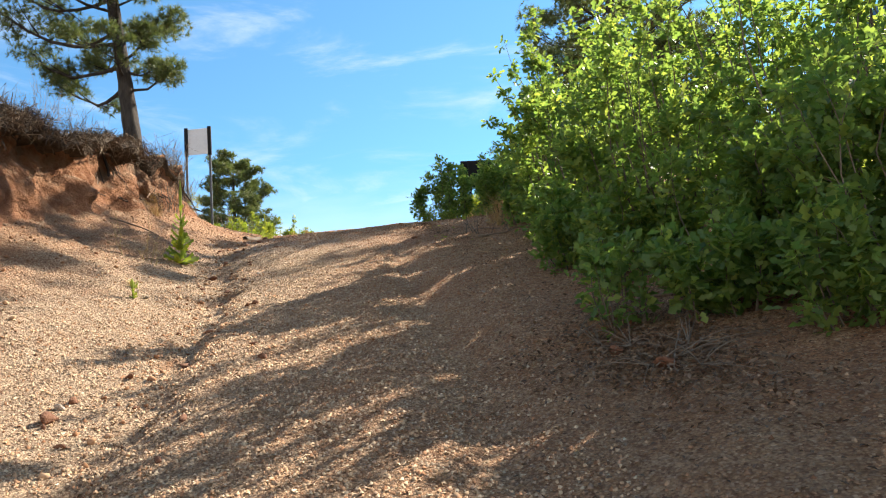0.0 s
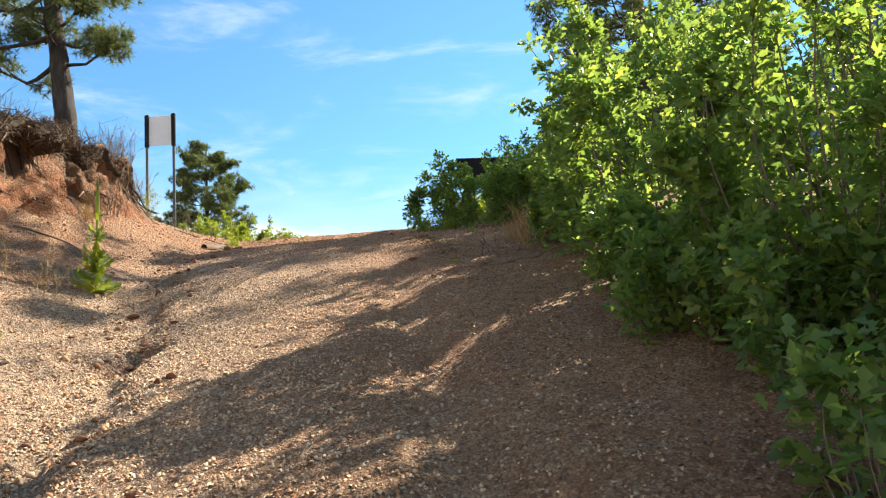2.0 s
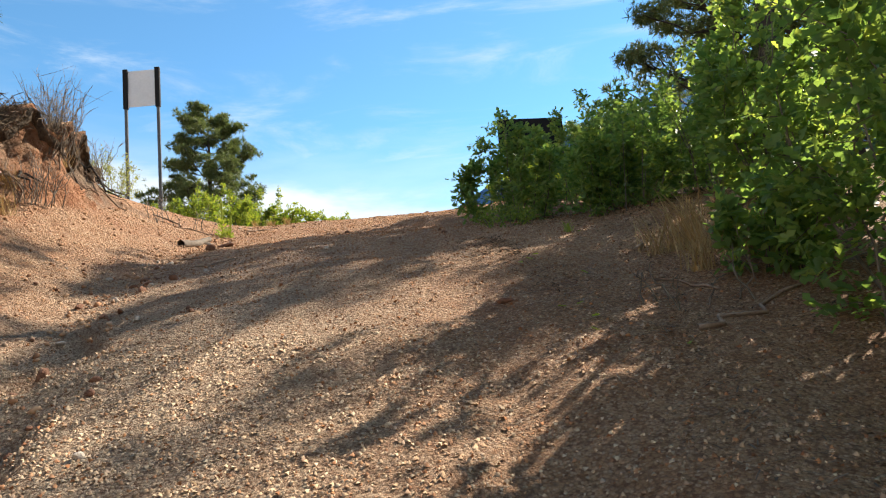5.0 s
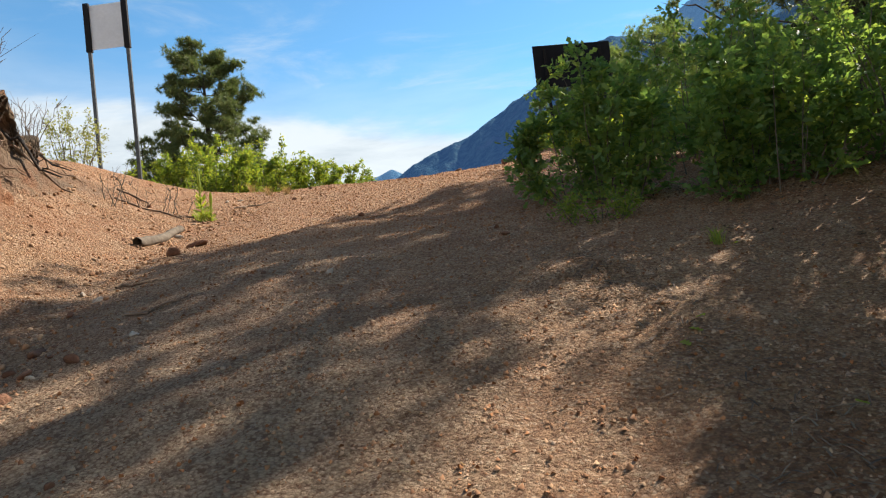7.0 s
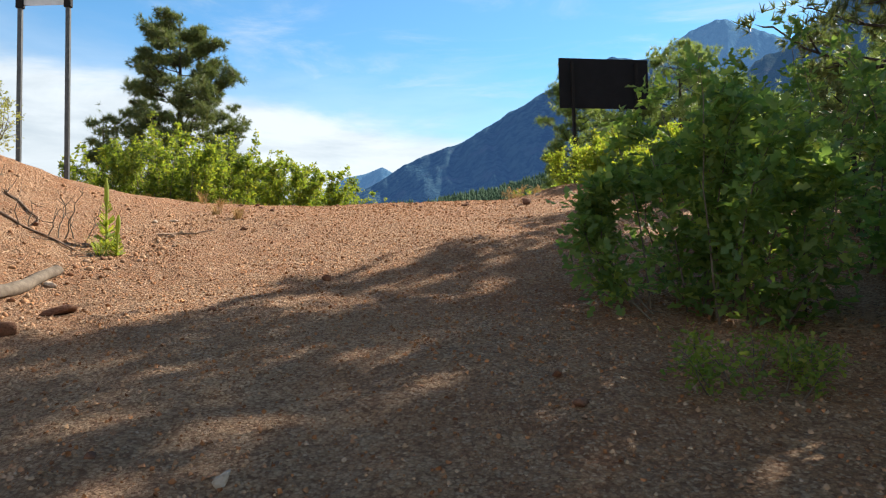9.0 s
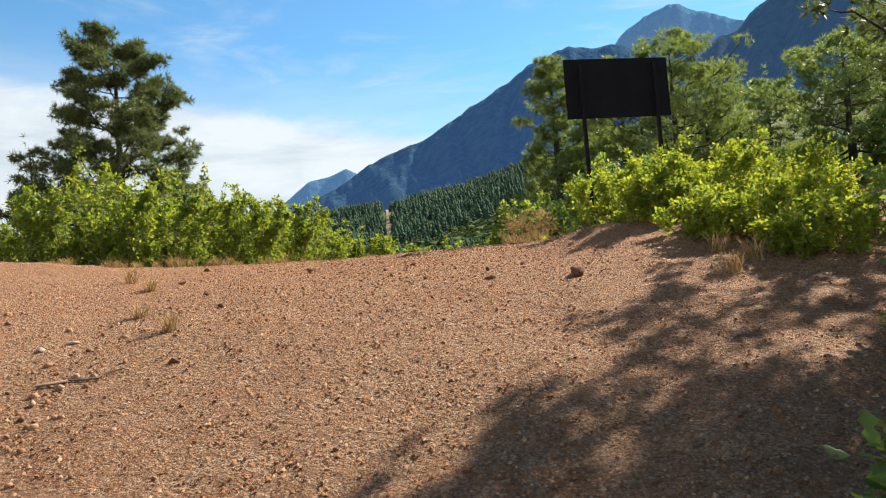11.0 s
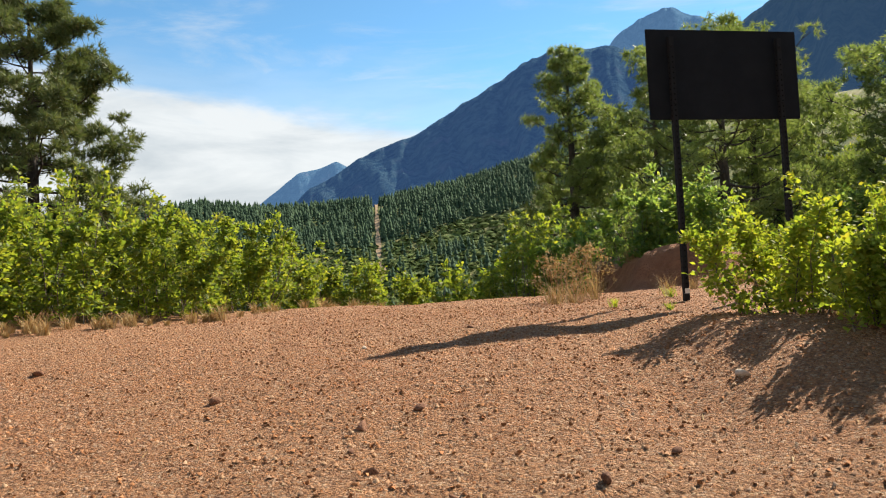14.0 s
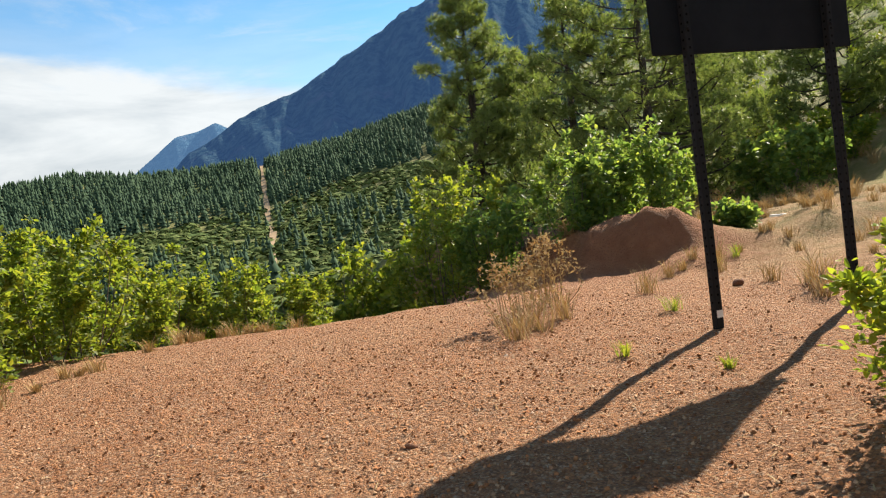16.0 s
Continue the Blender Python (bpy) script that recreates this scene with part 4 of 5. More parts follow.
# ---- far woods ----
def conifer_template(rng):
    v, f = [], []
    layers = 4
    for i in range(layers):
        u = i / layers
        zb, zt = 0.08 + 0.86 * u - 0.05, 0.08 + 0.92 * (u + 0.26)
        zt = min(zt, 1.0)
        k = len(v)
        n = 6
        for j in range(n):
            a = 2 * math.pi * j / n + 0.4 * i
            r = (0.21 * (1 - u) ** 0.85 + 0.02) * (1.0 if j % 2 else 0.62) * rng.uniform(0.8, 1.2)
            v.append((r * math.cos(a), r * math.sin(a), zb + rng.uniform(-0.03, 0.03)))
        v.append((0, 0, zt))
        f += [(k + j, k + (j + 1) % n, k + n) for j in range(n)]
    return np.array(v), f


def dome_template(rng):
    v, f = [], []
    for i in range(26):
        d = rng.normal(size=3)
        d[2] = abs(d[2])
        d /= np.linalg.norm(d)
        s = np.cross(d, rng.normal(size=3))
        s /= np.linalg.norm(s)
        q = np.cross(d, s)
        c = d * np.array([0.42, 0.42, 0.62]) * rng.uniform(0.75, 1.05)
        k = len(v)
        a = 0.24
        v += [c + s * a, c + q * a - s * a * 0.4, c - s * a - q * a * 0.6]
        f.append((k, k + 1, k + 2))
    return np.array(v), f


def far_woods():
    rng = np.random.default_rng(77)
    n = 30000
    az = rng.uniform(-34, 20, n)
    r = np.sqrt(rng.uniform(70 ** 2, 520 ** 2, n))
    x, y = -1.7 + r * np.sin(np.radians(az)), 15 + r * np.cos(np.radians(az))
    z = height(x, y)
    el = np.degrees(np.arctan2(z - 8.2, np.hypot(x + 1.7, y - 19.5)))
    a2 = np.degrees(np.arctan2(x + 1.7, y - 19.5))
    edge = np.interp(a2, [-34, -22, -15, -10, -5, -0.6, 5.6, 20], [1.6, 1.7, 1.9, 2.5, 3.1, 3.8, 4.9, 6.0]) + 0.8 * fractal(x * 0.02, y * 0.02, 61, 3)
    lane = np.abs(a2 + 4.45 + 0.15 * (el - 3.5) * 0.3) < 0.32
    wood = (el > edge) & ~lane
    keep = wood & (rng.uniform(size=n) < 0.60)
    sparse = (~wood) & ~lane & (r > 95) & (rng.uniform(size=n) < np.clip(0.05 + 0.45 * fractal(x * 0.03, y * 0.03, 63, 3), 0.0, 0.3))
    scr = (~wood) & ~lane & (r > 75) & (rng.uniform(size=n) < 0.55)
    for name, mask, tmpl, mat, lo, hi, label in (("conifer_forest", keep, conifer_template, CONIFER, 2.6, 7.2, "dense dark conifer forest on the far ridge"),
                                                 ("scattered_conifers", sparse, conifer_template, CONIFER, 3.5, 6.5, "scattered conifers on the scrubby valley slope"),
                                                 ("valley_scrub", scr, dome_template, SCRUB, 1.6, 3.4, "light green scrub covering the valley slope")):
        px, py, pz = x[mask], y[mask], z[mask]
        m = len(px)
        h = rng.uniform(lo, hi, m)
        a = rng.uniform(0, 2 * np.pi, m)
        wide = h * rng.uniform(0.75, 1.15, m) * (1.6 if mat is SCRUB else 1.25)
        t = np.zeros((m, 3, 3))
        t[:, 0, 0], t[:, 0, 1], t[:, 1, 0], t[:, 1, 1], t[:, 2, 2] = np.cos(a) * wide, -np.sin(a) * wide, np.sin(a) * wide, np.cos(a) * wide, h
        tv, tf = tmpl(rng)
        put(name, scatter_mesh(name, tv, tf, (t, np.stack([px, py, pz - 0.2], axis=1)), mat), None, label, "forest" if mat is CONIFER else "scrub", kind="stuff")
    # the pale track up the clearing
    rr = np.linspace(110, 436, 60)
    pts = []
    for s in (-1, 1):
        a3 = np.radians(-4.5 + 0.25 * np.sin(rr * 0.03) * (rr < 260)) + s * (0.9 + 0.3 * np.sin(rr * 0.11)) / rr
        tx, ty = -1.7 + rr * np.sin(a3), 19.5 + rr * np.cos(a3)
        pts.append(np.stack([tx, ty, height(tx, ty) + 0.5], axis=1))
    v = np.concatenate(pts)
    f = [(i, i + 1, i + 61, i + 60) for i in range(59)]
    put("track", mesh_from("track", v, f, TRACK), None, "pale dirt track climbing the cleared strip", "road", kind="structure")


far_woods()


# ---- ground litter ----
def stone_template(rng, fine=2):
    bm = bmesh.new()
    bmesh.ops.create_icosphere(bm, subdivisions=fine, radius=1.0)
    v = np.array([p.co[:] for p in bm.verts])
    f = [[p.index for p in q.verts] for q in bm.faces]
    bm.free()
    k = int(rng.integers(1000))
    v *= (1.1 + 0.45 * fractal(v[:, 0] * 1.6 + v[:, 2] * 0.7, v[:, 1] * 1.6 - v[:, 2], k, 4))[:, None]
    # a few flat broken faces
    for d in rng.normal(size=(11, 3)):
        d /= np.linalg.norm(d)
        over = np.maximum(v @ d - 0.52, 0)
        v -= over[:, None] * d * 0.96
    return v * np.array([1, 0.8, 0.6]), f


OCTA_V = np.array([(1, 0, 0), (-0.8, 0.3, 0), (0.1, 0.9, 0.1), (0, -0.85, -0.1), (0.15, 0.1, 0.65), (0, 0, -0.6)])
OCTA_F = [(0, 2, 4), (2, 1, 4), (1, 3, 4), (3, 0, 4)]
OCTA_V = OCTA_V[:5] * np.array([1, 1, 1.6]) - np.array([0, 0, 0.25])


def flat_turns(rng, n, s, tilt=0.35):
    t = random_turns(rng, n, 1.0 / max(tilt, 0.05))
    return t * s[:, None, None]


def gravel():
    rng = np.random.default_rng(5)
    n = 95000
    y = 1.2 + 25 * rng.uniform(0, 1, n) ** 1.45
    x = np.interp(y, [0, 14, 26], [-0.2, -1.6, -2.0]) + rng.normal(size=n) * np.interp(y, [0, 14, 26], [1.9, 2.0, 2.2])
    keep = (x > -4.9) & (x < 3.2) & (rng.uniform(size=n) < np.clip(0.72 + 1.1 * fractal(x * 0.7, y * 0.7, 81, 3), 0.25, 1.0))
    x, y = x[keep], y[keep]
    g = np.abs(x - gully_x(y) + 0.1) < 0.45
    s = 0.005 + 0.011 * rng.uniform(0, 1, len(x)) ** 3 + np.where(g & (y < 12), 0.004 * rng.uniform(0, 1, len(x)) ** 2, 0)
    z = height(x, y) + s * 0.2
    put("gravel", scatter_mesh("gravel", OCTA_V, OCTA_F, (flat_turns(rng, len(x), s), np.stack([x, y, z], axis=1)), STONE), None, "loose reddish gravel strewn over the trail", "gravel", kind="stuff")
    m = 36000
    y = 5.0 + 20.5 * rng.uniform(0, 1, m) ** 0.75
    x = np.interp(y, [5, 12, 26], [-0.8, -1.6, -1.8]) + rng.normal(size=m) * 1.9
    keep = (x > -5.2) & (x < 2.6)
    x, y = x[keep], y[keep]
    s = 0.004 + 0.011 * rng.uniform(0, 1, len(x)) ** 3
    put("soil_crumbs", scatter_mesh("soil_crumbs", OCTA_V, OCTA_F, (flat_turns(rng, len(x), s, 1.5), np.stack([x, y, height(x, y) + s * 0.2], axis=1)), CRUMB), None, "dark red crumbs of earth on the trail", "gravel", kind="stuff")
    # pale washed gravel packed over the lower trail
    m = 60000
    y = 1.2 + 8.5 * rng.uniform(0, 1, m) ** 1.2
    x = gully_x(y) + rng.normal(size=m) * 1.0 + np.where(rng.uniform(size=m) < 0.55, 0.9, -0.5)
    keep = (x > -4.0) & (x < 1.0)
    x, y = x[keep], y[keep]
    s = 0.005 + 0.010 * rng.uniform(0, 1, len(x)) ** 2.5
    put("washed_gravel", scatter_mesh("washed_gravel", OCTA_V, OCTA_F, (flat_turns(rng, len(x), s, 0.8), np.stack([x, y, height(x, y) + s * 0.15], axis=1)), PALE_GRAVEL), None, "pale washed gravel packed on the lower trail", "gravel", kind="stuff")
    # stones crumbled from the bank
    m = 1500
    y = rng.uniform(3.0, 18.5, m)
    x = np.where(rng.uniform(size=m) < 0.45, gully_x(np.minimum(y, 14)) - 0.1 + rng.normal(size=m) * 0.16, bank_edge(y) + 0.25 + np.abs(rng.normal(size=m)) * 0.9)
    keep = x < gully_x(np.minimum(y, 14)) + 0.4
    x, y = x[keep], y[keep]
    s = 0.010 + 0.030 * rng.uniform(0, 1, len(x)) ** 2.5
    tv, tf = stone_template(rng, 1)
    put("crumbled_stones", scatter_mesh("crumbled_stones", tv, tf, (flat_turns(rng, len(x), s, 0.6), np.stack([x, y, height(x, y) + s * 0.25], axis=1)), STONE), None, "angular stones crumbled from the bank", "stones", kind="stuff")
    m = 12000
    y = 13.5 + 14.5 * rng.uniform(0, 1, m)
    x = np.interp(y, [13, 20, 28], [-1.6, -1.6, -0.8]) + rng.normal(size=m) * 1.9
    keep = (x > -5.2) & (x < 2.8)
    x, y = x[keep], y[keep]
    s = 0.005 + 0.013 * rng.uniform(0, 1, len(x)) ** 4
    put("soil_clods", scatter_mesh("soil_clods", OCTA_V, OCTA_F, (flat_turns(rng, len(x), s, 1.5), np.stack([x, y, height(x, y) + s * 0.2], axis=1)), CRUMB), None, "loose clods of red earth on the crest", "soil", kind="stuff")
    # straw, twigs and fallen leaves
    m = 5200
    y = 1.2 + 26 * rng.uniform(0, 1, m)
    x = np.interp(y, [0, 14, 26], [0.4, -1.0, -1.5]) + rng.normal(size=m) * 2.2
    right = (x > 0.7) | (y > 15)
    keep = (x > -5) & (x < 4.5) & (right | (rng.uniform(size=m) < 0.18))
    x, y = x[keep], y[keep]
    s = rng.uniform(0.012, 0.045, len(x))
    z = height(x, y) + 0.006
    tv = np.array([(-1, 0.05, 0), (-1, -0.05, 0), (1, -0.03, 0.05), (1, 0.03, 0.05), (0, 0.06, 0.08), (0, -0.06, 0.08)])
    tf = [(0, 1, 5, 4), (4, 5, 2, 3)]
    put("straw_litter", scatter_mesh("straw_litter", tv, tf, (flat_turns(rng, len(x), s, 0.12), np.stack([x, y, z], axis=1)), STRAW), None, "dry straw and needles scattered on the soil", "litter", kind="stuff")
    m = 9000
    y = 1.5 + 13 * rng.uniform(0, 1, m)
    x = np.interp(y, [0, 6, 12, 15], [1.7, 1.3, 1.6, 1.4]) + rng.normal(size=m) * 0.75 + 0.35
    keep = (x > 0.35)
    x, y = x[keep], y[keep]
    s = rng.uniform(0.012, 0.036, len(x))
    put("leaf_litter", scatter_mesh("leaf_litter", SMALL_V * np.array([1, 1, 2.5]), SMALL_F, (flat_turns(rng, len(x), s, 0.5), np.stack([x, y, height(x, y) + 0.008], axis=1)), LITTER), None, "brown fallen oak leaves under the thicket", "litter", kind="stuff")


gravel()


def rocks():
    rng = np.random.default_rng(9)
    kinds = []
    for i in range(5):
        v, f = stone_template(rng)
        kinds.append((mesh_from("rock", v, f, ROCK), mesh_from("rock", v, f, PALE_ROCK)))
    spots = [(-0.51, 18.62, 0.12, 0), (-1.18, 18.86, 0.06, 0), (-1.74, 19.4, 0.04, 0), (-2.18, 19.94, 0.035, 0), (-1.89, 20.42, 0.05, 0), (-4.17, 20.06, 0.06, 0), (-3.64, 19.18, 0.055, 0), (-3.31, 18.52, 0.06, 0), (-4.22, 17.55, 0.05, 1), (-3.91, 15.27, 0.06, 1), (-3.49, 14.61, 0.11, 0), (-2.64, 8.66, 0.08, 0), (-3.52, 14.19, 0.09, 0), (-4.82, 16.56, 0.06, 0), (-1.95, 4.1, 0.09, 0), (-2.0, 4.3, 0.05, 1), (-1.76, 6.1, 0.06, 0), (-2.73, 9.46, 0.08, 0), (-3.2, 11.72, 0.08, 0), (-3.37, 12.68, 0.06, 1), (1.37, 3.78, 0.085, 2), (1.43, 3.68, 0.035, 1), (1.20, 4.12, 0.07, 0), (1.47, 3.66, 0.04, 0), (1.4, 4.6, 0.06, 0), (1.75, 12.2, 0.12, 0), (-0.65, 24.6, 0.03, 1), (1.93, 26.0, 0.08, 0), (-0.25, 10.0, 0.06, 0), (0.8, 11.1, 0.07, 1), (-2.2, 7.9, 0.06, 0), (-1.6, 5.2, 0.07, 0)]
    for k in range(110):
        y = rng.uniform(2.5, 14) if k > 50 else rng.uniform(2.5, 23)
        x = gully_x(np.array([y]))[0] + rng.normal() * 0.35 if y < 12.5 else rng.uniform(-4.5, 0.3)
        spots.append((x, y, rng.uniform(0.018, 0.055), int(rng.uniform() < 0.15)))
    for x, y, s, pale in spots:
        me = kinds[rng.integers(5)][int(pale == 1)]
        m = pose(x, y, ground_at(x, y) + s * 0.2, rng.uniform(-20, 20), rng.uniform(-20, 20), rng.uniform(0, 360)) @ Matrix.Diagonal((s, s * rng.uniform(0.7, 1.1), s * rng.uniform(0.7, 1.0), 1))
        put("rock", me, None, "small pale stone lying on the soil" if pale == 1 else "rough reddish stone lying on the soil", "rock", "loose stones on the trail", at=m)


rocks()


# ---- bank details ----
def roots():
    rng = np.random.default_rng(15)
    for k in range(70):
        y = rng.uniform(10.0, 16.4)
        x0 = float(bank_edge(np.array([y]))[0]) - 0.30
        z0 = ground_at(x0, y)
        d = np.array([rng.uniform(0.25, 0.7), rng.normal() * 0.5, -rng.uniform(0.25, 0.9)])
        s = np.linspace(0, 1, 9)[:, None]
        pts = np.array([x0, y, z0]) + d * s + rng.normal(size=(9, 3)) * 0.05 * s
        gz = height(pts[:, 0], pts[:, 1])
        pts[:, 2] = np.maximum(gz + 0.01, np.minimum(pts[:, 2], gz + 0.22))
        v, f = tube(pts, rng.uniform(0.005, 0.030) * (1 - 0.7 * s[:, 0]), 6)
        put("root", mesh_from("root", v, f, BARK if k % 3 == 0 else ROOT, True), None, "weathered root hanging from the eroded bank", "root", "roots in the bank")
    for k, (x, y, ln, a) in enumerate([(-4.7, 10.3, 0.7, 0.4), (-5.2, 16.6, 1.1, -0.5), (-5.5, 17.2, 0.9, -0.7), (0.6, 9.2, 0.9, 0.5), (1.5, 5.0, 1.0, 0.2), (1.9, 5.4, 0.8, -0.9), (0.9, 9.8, 0.5, 2.2), (-3.4, 13.0, 0.35, 0.2), (-3.9, 17.0, 0.5, 0.3), (1.3, 7.0, 0.7, 1.2), (-2.9, 12.2, 0.4, 0.7)]):
        s = np.linspace(0, 1, 8)[:, None]
        pts = np.array([x, y, 0]) + np.array([math.cos(a), math.sin(a), 0]) * ln * s + rng.normal(size=(8, 3)) * 0.03
        pts[:, 2] = height(pts[:, 0], pts[:, 1]) + 0.012
        v, f = tube(pts, (0.016 if ln > 0.6 else 0.010) * (1 - 0.6 * s[:, 0]), 6)
        put("fallen_branch", mesh_from("fallen_branch", v, f, ROOT, True), None, "dry fallen branch lying on the soil", "branch", "fallen branches")


roots()


def bank_face():
    """The raw, hollowed cut face under the bank's rim, and a tangle of dead grass and rootlets along it."""
    ys = np.arange(4.6, 16.4, 0.05)
    us = np.linspace(0, 1, 44)
    gy, gu = np.meshgrid(ys, us)
    edge = bank_edge(gy)
    fade = step((16.4 - gy) / 1.6) * step((gy - 4.6) / 1.0)
    foot = height(edge + 0.30, gy) - 0.12
    top = height(edge - 0.50, gy) + 0.015
    lump = 0.26 * fractal(gy * 1.4, gu * 1.8 + gy * 0.3, 91, 3) + 0.22 * fractal(gy * 4.2, gu * 3.0, 95, 4) - 0.16 * np.abs(fractal(gy * 3.0, gu * 5.0, 97, 3)) + 0.09 * fractal(gy * 13, gu * 11, 98, 3)
    shape = np.interp(gu, [0, 0.25, 0.55, 0.80, 0.93, 1.0], [0.34, 0.16, -0.02, -0.08, 0.02, -0.45])
    gx = edge + shape + lump * np.sin(np.pi * np.clip(gu, 0.0, 0.97)) * fade - 0.12 * (1 - fade)
    gz = foot + (top - foot) * np.interp(gu, [0, 0.93, 1.0], [0, 1.0, 1.0]) + 0.05 * fractal(gy * 6, gu * 6, 99, 2) * np.sin(np.pi * gu) - 0.25 * (1 - fade)
    v = np.stack([gx, gy, gz], axis=2).reshape(-1, 3)
    nx, ny = len(ys), len(us)
    i = np.arange(nx - 1)[None, :] + np.arange(ny - 1)[:, None] * nx
    f = np.stack([i, i + 1, i + nx + 1, i + nx], axis=2).reshape(-1, 4)
    put("bank_face", mesh_from("bank_face", v, f, SOIL), None, "raw crumbling red earth face of the cut bank", "bank", kind="structure")
    # the matted turf that overhangs the face
    ys, us = np.arange(4.6, 16.6, 0.06), np.linspace(0, 1, 16)
    gy, gu = np.meshgrid(ys, us)
    fade = step((16.6 - gy) / 1.5) * step((gy - 4.6) / 0.8)
    edge, top = bank_edge(gy), height(bank_edge(gy) - 0.5, gy)
    out = fade * (np.interp(gy, [4, 11.5, 13, 16], [0.26, 0.26, 0.12, 0.06]) + 0.16 * fractal(gy * 0.9, 0 * gy, 111, 2) + 0.12 * fractal(gy * 7, gu * 6, 112, 3))
    thick = 0.05 + 0.07 * fade * (1 + 1.2 * fractal(gy * 1.1, 0 * gy, 113, 2))
    gx = edge + np.interp(gu, [0, 0.45, 0.60, 0.75, 1.0], [-0.9, -0.1, 0.0, -0.04, -0.35]) + out * np.interp(gu, [0, 0.45, 0.60, 0.75, 1.0], [0, 0.8, 1.0, 0.9, 0.2])
    gz = top + np.interp(gu, [0, 0.25, 0.45, 1.0], [-0.06, 0.05, 0.02, 0.0]) - thick * np.interp(gu, [0, 0.45, 0.60, 0.75, 1.0], [0, 0.2, 0.6, 1.0, 0.8]) + 0.06 * fractal(gy * 6, gu * 5, 114, 3) - 0.2 * (1 - fade)
    nx, ny = len(ys), len(us)
    i = np.arange(nx - 1)[None, :] + np.arange(ny - 1)[:, None] * nx
    f = np.stack([i, i + nx, i + nx + 1, i + 1], axis=2).reshape(-1, 4)
    put("turf_lip", mesh_from("turf_lip", np.stack([gx, gy, gz], axis=2).reshape(-1, 3), f, TURF), None, "dark matted turf overhanging the cut bank", "turf", kind="structure")
    rng = np.random.default_rng(51)
    n = 17000
    y = rng.uniform(4.8, 15.4, n)
    x = bank_edge(y) + rng.normal(size=n) * np.interp(y, [12, 14], [0.22, 0.12]) - np.interp(y, [12, 14, 15.4], [0.05, 0.22, 0.40])
    s = rng.uniform(0.03, 0.15, n) * np.interp(y, [12, 14.5], [1.0, 0.6])
    tv = np.array([(-1, 0.04, -0.25), (-1, -0.04, -0.25), (1, -0.02, -0.1), (1, 0.02, -0.1), (0, 0.045, 0.12), (0, -0.045, 0.12)])
    tf = [(0, 1, 5, 4), (4, 5, 2, 3)]
    put("turf_tangle", scatter_mesh("turf_tangle", tv, tf, (random_turns(rng, n, 0.9) * s[:, None, None], np.stack([x, y, np.where(x > bank_edge(y) - 0.45, height(bank_edge(y) - 0.5, y) - 0.10 * step((x - bank_edge(y) - 0.05) / 0.3), height(x, y)) + rng.normal(size=n) * 0.045 + 0.01], axis=1)), TURF_BLADE), None, "dead grass and rootlets matted along the bank edge", "grass", kind="stuff")


bank_face()


def twig_shrub(x, y, h, n, seed, mat=TWIG, label="bare grey twiggy shrub on the bank top", group="bare shrubs on the bank"):
    rng = np.random.default_rng(seed)
    zg = ground_at(x, y)
    pieces = []
    for i in range(n):
        a, q = rng.uniform(0, 2 * np.pi), rng.uniform(0.1, 0.55)
        s = np.linspace(0, 1, 7)[:, None]
        d = np.array([math.cos(a) * q, math.sin(a) * q, 1.0]) * h * rng.uniform(0.5, 1.05)
        pts = rng.normal(size=3) * np.array([0.12, 0.12, 0]) + d * s + rng.normal(size=(7, 3)) * 0.02 * s
        pieces.append(tube(pts, 0.006 * (1 - 0.75 * s[:, 0]) + 0.001, 4))
        for j in range(4):
            k = rng.integers(2, 6)
            e = pts[k] + (rng.normal(size=3) * 0.14 + np.array([0, 0, 0.16])) * h
            pieces.append(tube(np.array([pts[k], (pts[k] + e) / 2 + rng.normal(size=3) * 0.01, e]), np.array([0.0035, 0.0025, 0.001]), 3))
    v, f = [], []
    off = 0
    for a, b in pieces:
        v.append(a)
        f.append(b + off)
        off += len(a)
    put("bare_shrub", mesh_from("bare_shrub", np.concatenate(v), np.concatenate(f), mat), None, label, "shrub", group, at=pose(x, y, zg - 0.03))


for k, (x, y, h) in enumerate([(-6.0, 10.6, 0.9), (-6.5, 11.4, 1.1), (-6.1, 12.0, 0.8), (-6.9, 12.4, 1.1), (-6.3, 13.0, 0.9), (-5.2, 13.9, 0.8), (-5.5, 14.4, 0.9), (-5.9, 14.9, 0.9), (-7.4, 11.0, 1.1), (-5.9, 9.4, 0.8), (-5.0, 13.1, 0.6), (-6.4, 9.8, 1.0), (-5.6, 15.4, 0.6), (-7.0, 13.4, 1.1), (-6.6, 14.2, 1.0)]):
    twig_shrub(x, y, h, 26, 300 + k)


def grass_tuft(x, y, h, n, seed, mat=STRAW, label="tuft of dry straw-coloured grass"):
    rng = np.random.default_rng(seed)
    v, f = [], []
    for i in range(n):
        a = rng.uniform(0, 2 * np.pi)
        b0 = rng.normal(size=3) * np.array([0.25, 0.25, 0]) * h * 0.6
        d = np.array([math.cos(a) * 0.5, math.sin(a) * 0.5, 1]) * h * rng.uniform(0.5, 1.1)
        w = np.array([-math.sin(a), math.cos(a), 0]) * 0.0035
        k = len(v)
        v += [b0 - w, b0 + w, b0 + d * 0.6 + w * 0.8, b0 + d * 0.6 - w * 0.8, b0 + d * np.array([1.5, 1.5, 0.92])]
        f += [(k, k + 1, k + 2), (k, k + 2, k + 3), (k + 3, k + 2, k + 4)]
    put("grass_tuft", mesh_from("grass_tuft", v, f, mat), None, label, "grass", "grass tufts", at=pose(x, y, ground_at(x, y) - 0.01))


